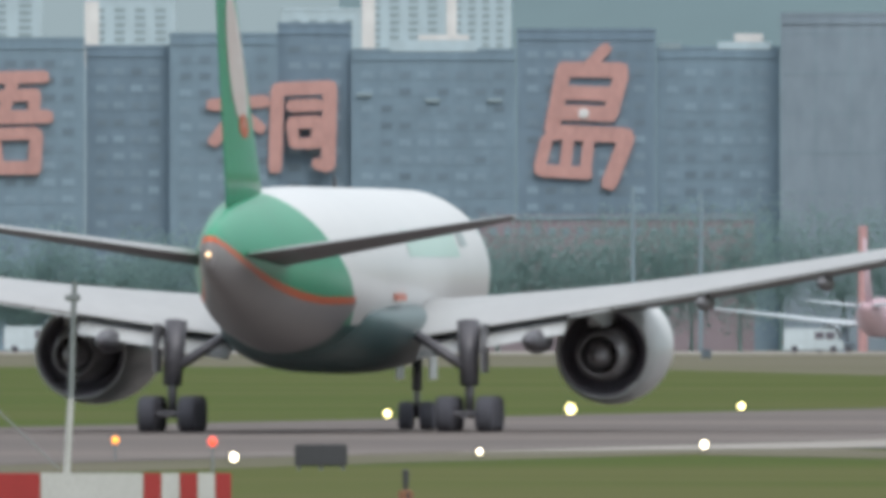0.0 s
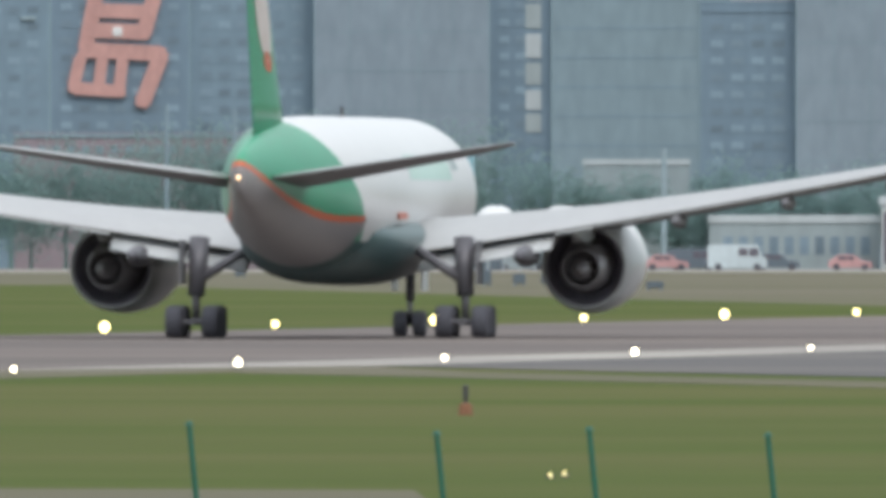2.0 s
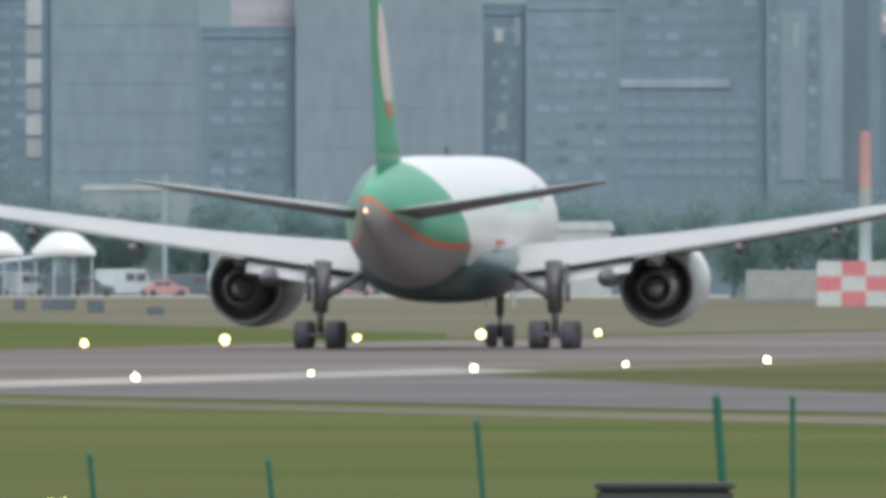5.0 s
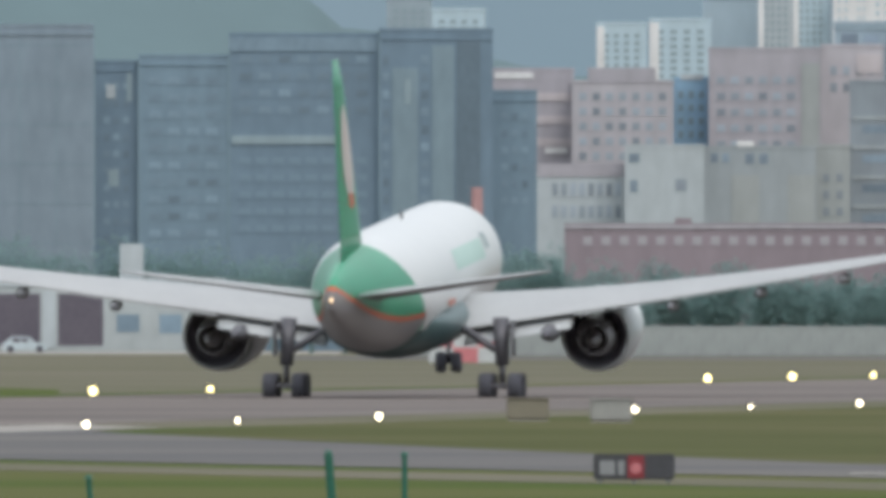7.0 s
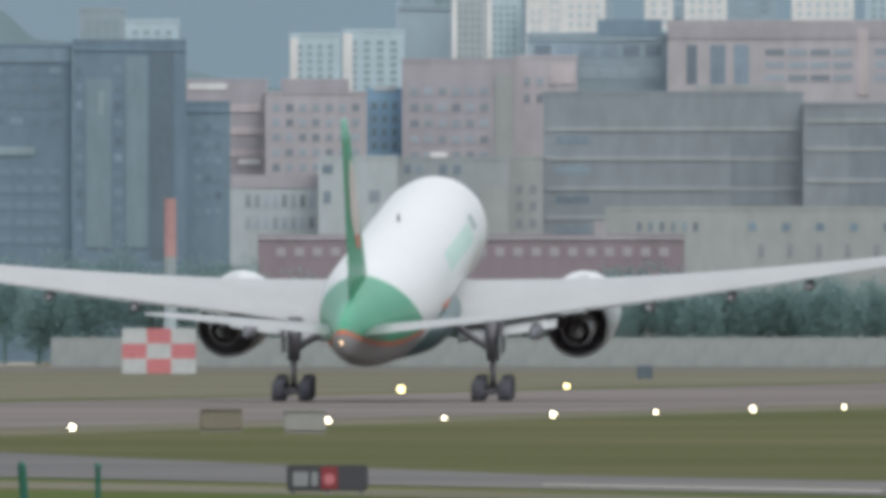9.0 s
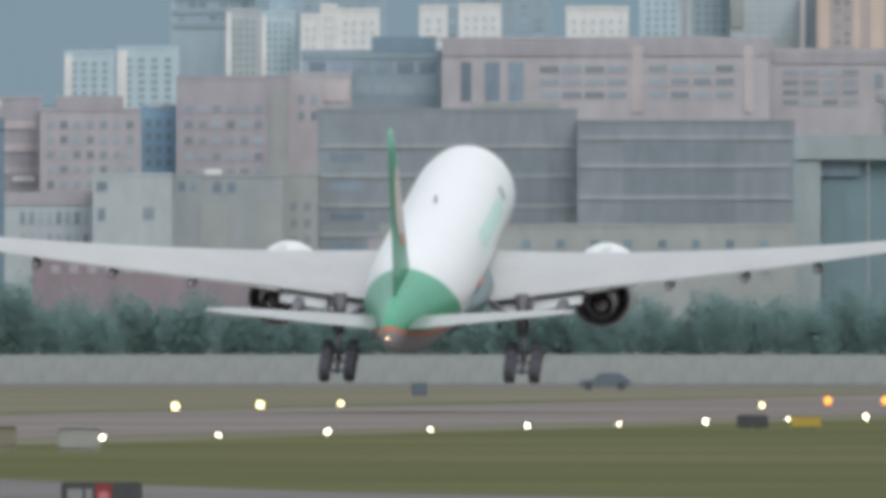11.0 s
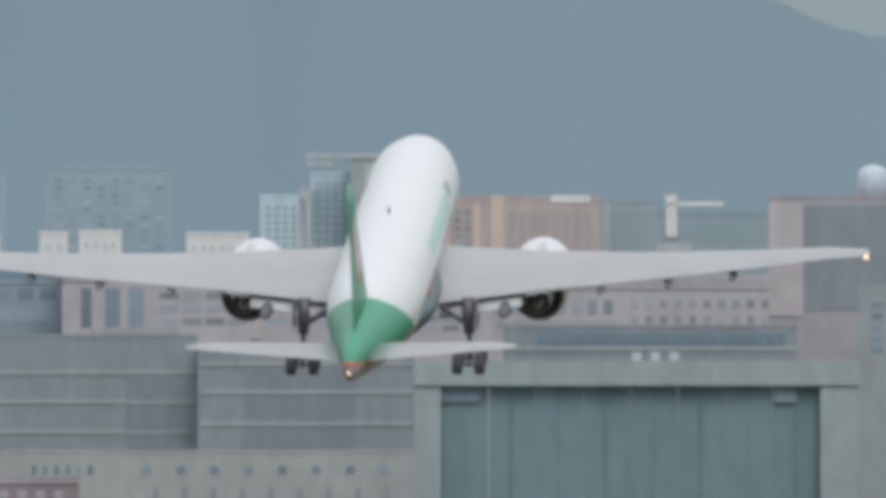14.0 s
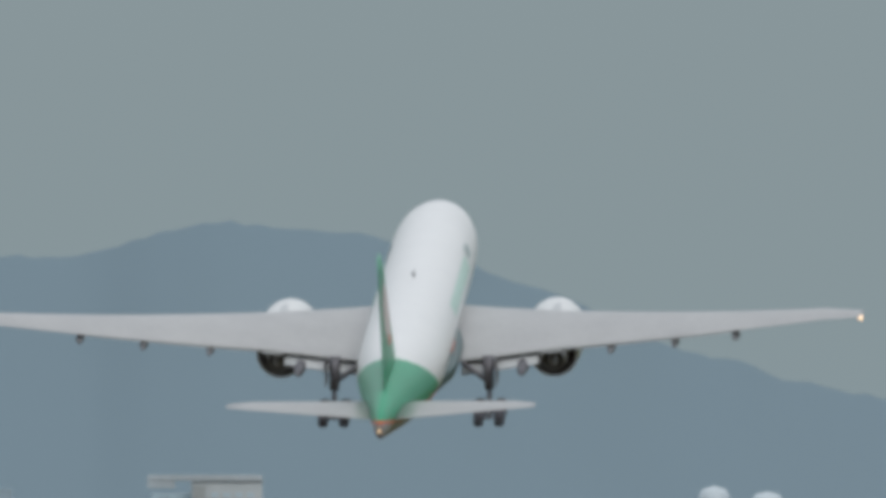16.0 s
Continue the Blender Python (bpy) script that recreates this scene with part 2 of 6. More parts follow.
def fuselage_material():
    """White above; green tail; orange line; grey belly, dark green under the wing: paint edges in the body's own metres."""
    m = bpy.data.materials.new("fuselage_livery")
    m.use_nodes = True
    n, l = m.node_tree.nodes, m.node_tree.links
    p = n["Principled BSDF"]
    p.inputs["Roughness"].default_value = 0.3
    tc, sp = n.new("ShaderNodeTexCoord"), n.new("ShaderNodeSeparateXYZ")
    l.new(tc.outputs["Object"], sp.inputs[0])

    def op(kind, a, b=0.0, c=0.0):
        q = n.new("ShaderNodeMath")
        q.operation = kind
        for i, v in enumerate((a, b, c)):
            if isinstance(v, (int, float)):
                q.inputs[i].default_value = v
            else:
                l.new(v, q.inputs[i])
        return q.outputs[0]

    def mix(f, a, b):
        q = n.new("ShaderNodeMixRGB")
        l.new(f, q.inputs[0])
        for i, v in ((1, a), (2, b)):
            if isinstance(v, tuple):
                q.inputs[i].default_value = (*v, 1)
            else:
                l.new(v, q.inputs[i])
        return q.outputs[0]

    x, y, z = sp.outputs[0], sp.outputs[1], sp.outputs[2]
    # belly line: from 7.3 m at the tail's tip down to 4.8 m, level further forward
    s = op("MULTIPLY_ADD", y, -1 / 17.0, -19.5 / 17.0)
    s = op("MAXIMUM", s, 0.0)
    line = op("MULTIPLY_ADD", op("POWER", s, 1.7), 2.15, 4.85)
    belly = op("LESS_THAN", z, line)
    stripe = op("MULTIPLY", op("LESS_THAN", op("ABSOLUTE", op("SUBTRACT", z, line)), 0.13), op("LESS_THAN", y, -14.8))
    # green tail, its front edge leaning forward as it goes down
    edge = op("MULTIPLY_ADD", op("SUBTRACT", 9.0, z), 2.2, -24.2)
    tail = op("LESS_THAN", y, edge)
    ns = n.new("ShaderNodeTexNoise")
    ns.inputs["Scale"].default_value = 0.35
    l.new(tc.outputs["Object"], ns.inputs["Vector"])
    white = mix(ns.outputs[0], (0.81, 0.82, 0.82), (0.75, 0.765, 0.77))
    green = mix(ns.outputs[0], (0.042, 0.37, 0.205), (0.034, 0.31, 0.17))
    # belly grey is raised above its own tone to include haze
    grey = mix(ns.outputs[0], (0.29, 0.28, 0.285), (0.24, 0.23, 0.24))
    col = mix(tail, white, green)
    fwd = op("GREATER_THAN", y, -14.4)
    low = mix(fwd, grey, (0.03, 0.10, 0.10))
    lowf = op("LESS_THAN", z, op("MULTIPLY_ADD", fwd, -0.9, line))
    col = mix(lowf, col, low)
    col = mix(stripe, col, (0.62, 0.13, 0.05))
    l.new(col, p.inputs["Base Color"])
    return m


def aerofoil(chord, thick, n=9):
    """Upper then lower outline, from the trailing edge round the nose: (along from nose, height)."""
    up, lo = [], []
    for i in range(n + 1):
        u = 0.5 * (1 - cos(pi * i / n))
        t = thick * chord * 5 * (0.2969 * sqrt(u) - 0.126 * u - 0.3516 * u * u + 0.2843 * u ** 3 - 0.1015 * u ** 4)
        cam_line = 0.02 * chord * 4 * u * (1 - u)
        up.append((u * chord, cam_line + t))
        lo.append((u * chord, cam_line - t * 0.8))
    return up[::-1] + lo[1:-1]


def wing_z(x):
    s = max(0.0, x - 3.0)
    return 3.75 + 0.115 * s + 0.0016 * s * s


def wing_le(x):
    return 14.0 - 0.69 * (x - 3.0) - (0.45 * (x - 29.5) if x > 29.5 else 0.0)


def wing_te(x):
    return -0.8 - 0.12 * (x - 3.0) if x < 10.5 else -1.7 - 0.335 * (x - 10.5) - (0.3 * (x - 29.5) if x > 29.5 else 0.0)


def wing_bm(side):
    bm = bmesh.new()
    rings = []
    for x in (2.2, 3.4, 5.5, 8, 10.5, 13, 16, 19, 22, 25, 28, 29.5, 31, 32.0, 32.4):
        le, te = wing_le(x), wing_te(x)
        c = le - te
        tw = radians(2.2 - 0.1 * x)
        pts = [(side * x, le - a, wing_z(x) + h + (c * 0.35 - a) * sin(tw)) for a, h in aerofoil(c, 0.125 - 0.0012 * x)]
        rings.append(pts)
    return loft(bm, rings)


def tilt_panel(side, x0, x1, chord0, chord1, drop, tuck=0.72, sink=0.0, thick=0.16):
    """A flap behind the wing's trailing edge, hinged down."""
    bm = bmesh.new()
    rings = []
    for k in range(5):
        x = x0 + (x1 - x0) * k / 4
        c = chord0 + (chord1 - chord0) * k / 4
        te, cw = wing_te(x), wing_le(x) - wing_te(x)
        zz = wing_z(x) - 0.65 * cw * sin(radians(2.2 - 0.1 * x)) + sink
        out = []
        for a, h in aerofoil(c, thick, 6):
            yy, hh = -a * cos(drop) + h * sin(drop), -a * sin(drop) + h * cos(drop)
            out.append((side * x, te + tuck * c + yy, zz + hh))
        rings.append(out)
    return loft(bm, rings)


def plane_surface(root, tip, zr, zt, xr, xt, thick=0.1):
    """A tailplane half or fin: root and tip are (leading edge, trailing edge)."""
    bm = bmesh.new()
    rings = []
    for k in range(7):
        u = k / 6
        le, te = root[0] + (tip[0] - root[0]) * u, root[1] + (tip[1] - root[1]) * u
        x, z = xr + (xt - xr) * u, zr + (zt - zr) * u
        if k == 6:
            le, te = le - 0.35 * (le - te), te + 0.05 * (le - te)
        rings.append([(x, le - a, z + h) for a, h in aerofoil(le - te, thick)])
    return rings, bm


def shade_down_faces(bm):
    """Grey underside paint on the faces that look down, darkened to hold their shade."""
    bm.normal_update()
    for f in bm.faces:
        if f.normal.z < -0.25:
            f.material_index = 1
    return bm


def wheel_bm(r, w):
    return lathe(bmesh.new(), [(-w / 2, r * 0.5), (-w / 2, r * 0.86), (-w * 0.38, r * 0.97), (-w * 0.15, r), (w * 0.15, r), (w * 0.38, r * 0.97), (w / 2, r * 0.86), (w / 2, r * 0.5)], "X", 24)


def rim_bm(r, w):
    return lathe(bmesh.new(), [(-w * 0.42, 0.04), (-w * 0.42, r * 0.2), (-w * 0.3, r * 0.5), (w * 0.3, r * 0.5), (w * 0.42, r * 0.2), (w * 0.42, 0.04)], "X", 16)


def airliner():
    plane = empty("airliner", pose(-190.7, 1503.3, 0), "white wide-body twin-engine airliner with a green tail, taking off", "airplane")
    # body: stations (y, centre height, half width, up, down)
    st = [(37.0, 4.9, 0.12, 0.12, 0.12), (36.4, 4.92, 0.85, 0.8, 0.75), (35.2, 5.05, 1.5, 1.45, 1.3), (33.4, 5.3, 2.15, 2.1, 1.95),
          (31.0, 5.65, 2.55, 2.72, 2.6), (28.0, 5.85, 2.9, 3.0, 3.0), (25.0, 5.92, 3.06, 3.08, 3.1), (16, 5.92, 3.1, 3.1, 3.1), (8, 5.92, 3.1, 3.1, 3.1), (0, 5.92, 3.1, 3.1, 3.1),
          (-8, 5.92, 3.1, 3.1, 3.1), (-13, 5.93, 3.08, 3.08, 3.08), (-17, 6.0, 2.84, 2.97, 2.92), (-21, 6.15, 2.4, 2.74, 2.68), (-25, 6.3, 1.84, 2.4, 2.36),
          (-29, 6.45, 1.28, 1.98, 1.9), (-32.5, 6.55, 0.86, 1.54, 1.42), (-35, 6.55, 0.55, 1.15, 1.04), (-36.5, 6.52, 0.34, 0.84, 0.7), (-36.9, 6.5, 0.2, 0.55, 0.42)]
    bm = loft(bmesh.new(), [ring(*s) for s in st])
    body = part("fuselage", bm, fuselage_material(), plane, "white body with green tail and orange line", True)
    # belly fairing between the wings
    bm = bmesh.new()
    loft(bm, [ring(y, z, rx, ru, rd, 28) for y, z, rx, ru, rd in ((17, 4.3, 0.6, 0.5, 0.5), (14, 4.1, 2.6, 1.0, 1.6), (9, 4.0, 3.4, 1.2, 1.85), (2, 4.0, 3.5, 1.2, 1.85), (-5, 4.0, 3.4, 1.1, 1.8), (-10, 4.2, 2.7, 0.9, 1.6), (-13.5, 4.3, 0.9, 0.5, 0.9))])
    part("belly_fairing", bm, M_DKGREEN, plane, "dark green belly fairing", True)
    # title bars and star on the right and left upper sides, wrapped on the skin
    for side in (1, -1):
        for y0, y1, a0, a1, mm in ((0.0, 16.5, 10, 30, M_MINT), (17.4, 19.8, 18, 34, M_STAR)):
            bm = bmesh.new()
            rows = []
            for k in range(9):
                y = y0 + (y1 - y0) * k / 8
                rows.append([(side * 3.115 * cos(radians(a0 + (a1 - a0) * j / 6)), y, 5.92 + 3.115 * sin(radians(a0 + (a1 - a0) * j / 6))) for j in range(7)])
            vs = [[bm.verts.new(p) for p in r] for r in rows]
            for a, b in zip(vs, vs[1:]):
                for j in range(6):
                    bm.faces.new((a[j], a[j + 1], b[j + 1], b[j]))
            part("title_bar", bm, mm, plane, "", True)
    bm = loft(bmesh.new(), [[(3.0, y, 4.85), (3.06, y, 4.85), (3.06, y, 5.1), (3.0, y, 5.1)] for y in (-4.2, -1.0)])
    part("writing_bar", bm, M_ORANGE, plane, "small red lettering bar on the body")
    for x, y in ((0, 2.5),):
        bm = loft(bmesh.new(), [[(-0.05, y + 0.5, 8.95), (0.05, y + 0.5, 8.95), (0.05, y - 0.4, 8.95), (-0.05, y - 0.4, 8.95)], [(-0.03, y + 0.0, 9.45), (0.03, y + 0.0, 9.45), (0.03, y - 0.45, 9.45), (-0.03, y - 0.45, 9.45)]])
        part("antenna", bm, M_DARKBOX, plane)
    # fin, with a white emblem laid on both sides
    def fin_span(z):
        u = (z - 8.2) / 10.2
        return -21.0 - 11.3 * u, -31.6 - 4.4 * u

    rings = []
    for k in range(9):
        z = 8.2 + 10.2 * k / 8
        le, te = fin_span(z)
        if k == 8:
            le -= 0.9
        rings.append([(h, le - a, z) for a, h in [(a, h - 0.02 * (le - te) * 4 * (a / (le - te)) * (1 - a / (le - te))) for a, h in aerofoil(le - te, 0.065)]])
    part("fin", loft(bmesh.new(), rings), M_GREEN, plane, "green fin", True)
    for side in (1, -1):
        for name, zc, rz, u0, ru, mm in (("emblem_disc", 13.6, 2.5, 0.47, 0.28, M_EMBLEM), ("emblem_spot", 11.15, 0.45, 0.47, 0.13, M_ORANGE)):
            bm = bmesh.new()
            rows = []
            for k in range(11):
                z = zc + rz * (k / 5 - 1) * 0.995
                half = ru * sqrt(max(0.0, 1 - ((z - zc) / rz) ** 2))
                le, te = fin_span(z)
                c = le - te
                row = []
                for j in range(9):
                    u = min(0.97, max(0.03, u0 + half * (j / 4 - 1)))
                    t = 0.065 * 0.92 * c * 5 * (0.2969 * sqrt(u) - 0.126 * u - 0.3516 * u * u + 0.2843 * u ** 3 - 0.1015 * u ** 4)
                    row.append(bm.verts.new((side * (t + 0.035), le - u * c, z)))
                rows.append(row)
            for a, b in zip(rows, rows[1:]):
                for j in range(8):
                    bm.faces.new((a[j], a[j + 1], b[j + 1], b[j]))
            part(name, bm, mm, plane, "pale emblem on the fin" if rz > 1 else "", True)
    # tailplane
    for side in (1, -1):
        rings, bm = plane_surface((-25.8, -33.2), (-33.2, -35.8), 6.35, 7.6, side * 0.9, side * 10.8, 0.068)
        rings = [[(x, y, z + (y + 31.0) * -0.06) for x, y, z in r] for r in rings]
        part("tailplane", shade_down_faces(loft(bm, rings)), [M_WING, M_UNDER], plane, "pale grey tailplane with shade painted into its grey underside", True)
    # wings, flaps, fairings
    for side in (1, -1):
        part("wing", shade_down_faces(wing_bm(side)), [M_WING, M_UNDER], plane, "pale grey swept wing", True)
        part("flap", tilt_panel(side, 3.5, 9.0, 3.4, 3.0, radians(16), 0.72, 0.1), M_FLAP, plane, "lowered inboard flap", True)
        part("flap", tilt_panel(side, 10.8, 23.0, 2.2, 1.4, radians(3), 0.95, 0.03), M_FLAP, plane, "lowered outboard flap", True)
        part("aileron", tilt_panel(side, 9.1, 10.7, 2.4, 2.2, radians(4), 0.92, 0.04), M_FLAP, plane, "", True)
        for x, ln in ((14.2, 4.0), (18.8, 3.6), (23.2, 3.0)):
            y, z = wing_te(x) + 0.6, wing_z(x) - 0.48
            bm = lathe(bmesh.new(), [(-ln * 0.42, 0.05), (-ln * 0.3, 0.16), (-ln * 0.05, 0.27), (ln * 0.25, 0.3), (ln * 0.5, 0.05)], "Y", 12, (side * x, y, z))
            part("flap_track_fairing", bm, M_UNDER, plane, "", True)
        bm = lathe(bmesh.new(), [(-3.6, 0.06), (-2.6, 0.3), (-0.6, 0.46), (1.6, 0.42), (3.0, 0.06)], "Y", 14, (side * 7.9, wing_te(7.9) + 0.4, wing_z(7.9) - 1.0))
        part("flap_track_fairing", bm, M_GEAR, plane, "dark inboard fairing", True)
        bm = lathe(bmesh.new(), [(-0.16, 0.03), (-0.1, 0.12), (0.1, 0.12), (0.16, 0.03)], "Y", 10, (side * 32.3, wing_te(32.3) - 0.1, wing_z(32.3)))
        part("wingtip_light", bm, M_NAV, plane)
    bm = lathe(bmesh.new(), [(-0.11, 0.03), (-0.06, 0.075), (0.07, 0.075), (0.11, 0.03)], "Y", 10, (0, -37.0, 6.5))
    part("tail_light", bm, M_NAV, plane)
    # engines
    def nacelle(bm, side):
        """Toes the engine in and pitches its nose up."""
        for v in bm.verts:
            v.co.x -= side * 0.025 * (v.co.y - 4.6)
            v.co.z += 0.04 * (v.co.y - 4.6)
        return bm

    for side in (1, -1):
        c = (side * 9.7, 0, 2.9)
        prof = [(4.6, 1.62), (4.7, 1.72), (6.5, 1.92), (8.7, 2.06), (11.0, 2.08), (12.6, 1.98), (13.4, 1.8), (13.7, 1.68), (13.5, 1.58), (12.6, 1.55), (7.5, 1.62), (6.0, 1.6)]
        eng = part("engine_cowl", nacelle(lathe(bmesh.new(), prof, "Y", 40, c, close=True), side), M_WHITE, plane, "white engine cowl", True)
        part("fan_duct", nacelle(lathe(bmesh.new(), [(4.75, 1.6), (6.0, 1.57), (6.9, 1.5), (6.9, 0.4), (6.7, 0.4), (6.5, 1.42), (5.6, 1.5), (4.8, 1.53)], "Y", 40, c, close=True), side), M_DUCT, eng, "dark fan duct", True)
        part("core_cowl", nacelle(lathe(bmesh.new(), [(9.5, 0.5), (8.5, 1.12), (6.5, 1.15), (4.5, 1.0), (2.9, 0.78), (2.85, 0.72), (4.0, 0.7), (4.2, 0.3)], "Y", 32, c), side), M_METAL, eng, "brown-grey core cowl", True)
        part("exhaust_cone", nacelle(lathe(bmesh.new(), [(4.5, 0.48), (3.2, 0.46), (2.3, 0.3), (1.7, 0.08)], "Y", 24, c), side), M_METAL, eng, "", True)
        bm = bmesh.new()
        rows = [[(side * 9.7 + sx * w, y, z) for sx, z in ((-1, zb), (1, zb), (1, zt), (-1, zt))] for y, w, zb, zt in ((11.8, 0.1, 4.9, 5.15), (8.5, 0.32, 4.4, 5.35), (5.0, 0.36, 4.0, 5.0), (2.5, 0.3, 3.9, 4.55), (0.2, 0.08, 4.2, 4.4))]
        part("pylon", loft(bm, rows), M_FLAP, plane, "")
    # landing gear
    tyre = wheel_bm(0.67, 0.64)
    t_me = bpy.data.meshes.new("wheel")
    tyre.to_mesh(t_me)
    tyre.free()
    t_me.materials.append(M_TYRE)
    rimb = rim_bm(0.67, 0.52)
    r_me = bpy.data.meshes.new("rim")
    rimb.to_mesh(r_me)
    rimb.free()
    r_me.materials.append(M_GEAR)
    bogies, legs = [], []
    for side in (1, -1):
        x = side * 5.5
        bm = tube(bmesh.new(), (x, -2.0, 1.75), (x - side * 0.1, -1.6, 4.1), 0.34, 0.42, 16)
        part("main_gear_strut", bm, M_GEAR, plane, "", True)
        bm = tube(bmesh.new(), (x, -2.0, 2.3), (x - side * 2.0, -1.6, 3.6), 0.19, 0.19, 10)
        part("side_brace", bm, M_GEAR, plane, "", True)
        bm = tube(bmesh.new(), (x, -1.9, 2.2), (x, 1.6, 3.6), 0.16, 0.16, 10)
        part("drag_brace", bm, M_GEAR, plane, "", True)
        bm = box(bmesh.new(), x + side * 0.55 - 0.04, x + side * 0.55 + 0.04, -3.0, -0.9, 2.2, 4.0)
        part("gear_door", bm, M_UNDER, plane)
        bm = tube(bmesh.new(), (0, -1.6, 0), (0, 1.6, 0), 0.15, 0.15, 12)
        for y in (-1.45, 0, 1.45):
            tube(bm, (-0.85, y, 0), (0.85, y, 0), 0.1, 0.1, 10)
        bogie = part("bogie", bm, M_GEAR, plane, "six-wheel bogie")
        bogie.location = (x, -2.0, 0.68)
        leg = part("piston", tube(bmesh.new(), (x, -2.0, 0.68), (x, -2.0, 2.3), 0.17, 0.17, 14), M_GEAR, plane, "", True)
        legs.append(leg)
        for y in (-1.45, 0, 1.45):
            for wx in (-0.74, 0.74):
                w = new("wheel", t_me)
                w.parent, w.location = bogie, (wx, y, 0)
                q = new("rim", r_me)
                q.parent, q.location = bogie, (wx, y, 0)
        bogies.append(bogie)
    bm = tube(bmesh.new(), (0, 29.2, 0.5), (0, 29.2, 1.6), 0.11, 0.11, 12)
    tube(bm, (0, 29.2, 1.5), (0, 29.4, 3.0), 0.19, 0.2, 12)
    tube(bm, (-0.45, 29.2, 0.54), (0.45, 29.2, 0.54), 0.08, 0.08, 8)
    part("nose_gear_strut", bm, M_GEAR, plane, "", True)
    for sx in (-1, 1):
        w = new("nose_wheel", t_me)
        w.parent, w.location, w.scale = plane, (sx * 0.4, 29.2, 0.54), (0.85, 0.8, 0.8)
        bm = box(bmesh.new(), sx * 0.62 - 0.03, sx * 0.62 + 0.03, 28.0, 30.2, 1.9, 2.9)
        part("nose_gear_door", bm, M_WHITE, plane)
    return plane, bogies, legs


plane, bogies, legs = airliner()

# ---- lights of the runway ----
def runway_light(m, lamp, label, group, r, z):
    th = empty("runway_light", m, label, "light", group)
    part("stem", tube(bmesh.new(), (0, 0, 0), (0, 0, z - 0.06), 0.04, 0.03, 8), M_DARKBOX, th)
    part("lamp", lathe(bmesh.new(), [(z - r, r * 0.3), (z - r * 0.6, r * 0.8), (z, r), (z + r * 0.6, r * 0.8), (z + r, r * 0.2)], "Z", 12), lamp, th, "glowing lamp", True)
    return th


def edge_row(k):
    """Foot of a lamp of the near edge row, which closes slightly on the line of sight."""
    y = 1217 + 57.4 * (k - 3)
    return pose(-157 + 0.0055 * (y - 1217), y, 0)


WHITE_LABEL = "white runway edge light on a short stem, lit"
l_white = runway_light(edge_row(0), M_LAMP_W, WHITE_LABEL, "runway edge lights", 0.075, 0.12)
l_white_big = runway_light(edge_row(3), M_LAMP_W, WHITE_LABEL, "runway edge lights", 0.11, 0.14)
for k in range(1, 27):
    if k != 3:
        copy_thing(l_white_big if k % 4 in (1, 3) else l_white, edge_row(k))
YELLOW_LABEL = "yellowish runway edge light on a short stem, lit"
l_yel = runway_light(pose(-212, 1376, 0), M_LAMP_Y, YELLOW_LABEL, "runway edge lights", 0.15, 0.2)
l_yel_big = runway_light(pose(-212, 1376 + 63.4 * 6, 0), M_LAMP_Y, YELLOW_LABEL, "runway edge lights", 0.21, 0.23)
for k in range(1, 21):
    if k != 6 and not 14 <= k <= 17:
        copy_thing(l_yel_big if k in (8, 10, 12, 18, 19) else l_yel, pose(-212, 1376 + 63.4 * k + max(0, k - 9) * 0.35, 0))
copy_thing(l_yel, pose(-180.4, 2585, 0))
l_or = runway_light(pose(-175.2, 2570, 0), M_LAMP_O, "orange runway end light on a short stem, lit", "runway end lights", 0.25, 0.5)
for k in range(1, 10):
    copy_thing(l_or, pose(-175.2 + 3.6 * k, 2570, 0))

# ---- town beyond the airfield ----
# haze is mixed into these base colours: greyer, bluer, lower in contrast
W_BLUE = mat("hazed_bluish_cladding", (0.219, 0.314, 0.391), (0.171, 0.245, 0.305), 10, 1.5, 0.7, stretch=(1, 1, 0.45))
W_BLUE_B = mat("hazed_slate_cladding", (0.193, 0.277, 0.354), (0.15, 0.216, 0.276), 10, 1.5, 0.7, stretch=(1, 1, 0.45))
W_PALE = mat("hazed_pale_panels", (0.2621, 0.3303, 0.3927), (0.204, 0.2577, 0.307), 10, 1.5, 0.7, stretch=(1, 1, 0.45))
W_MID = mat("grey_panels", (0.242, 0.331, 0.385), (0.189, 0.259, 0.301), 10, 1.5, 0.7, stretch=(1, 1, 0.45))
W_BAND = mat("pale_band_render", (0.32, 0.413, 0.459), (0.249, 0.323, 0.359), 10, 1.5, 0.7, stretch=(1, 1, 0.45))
G_DIM = mat("hazed_dull_glass", (0.212, 0.297, 0.369), (0.165, 0.232, 0.287), 4, 0.6, 0.5, stretch=(1, 1, 0.45))
G_DARK = mat("hazed_dark_glass", (0.241, 0.310, 0.376), (0.188, 0.242, 0.293), 4, 0.6, 0.5, stretch=(1, 1, 0.45))
G_SOFT = mat("hazed_soft_glass", (0.336, 0.390, 0.449), (0.262, 0.304, 0.350), 4, 0.6, 0.5, stretch=(1, 1, 0.45))
G_FAR = mat("hazed_far_glass", (0.33, 0.418, 0.475), (0.29, 0.37, 0.42), 4, 0.6, 0.5, stretch=(1, 1, 0.45))
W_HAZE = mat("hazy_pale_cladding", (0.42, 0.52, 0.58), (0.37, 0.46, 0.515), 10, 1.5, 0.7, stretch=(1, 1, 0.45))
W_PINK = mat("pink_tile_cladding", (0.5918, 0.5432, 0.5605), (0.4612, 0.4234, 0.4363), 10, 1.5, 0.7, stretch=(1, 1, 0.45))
W_PINK_B = mat("hazed_pink_cladding", (0.5195, 0.4968, 0.5303), (0.405, 0.3877, 0.4136), 10, 1.5, 0.7, stretch=(1, 1, 0.45))
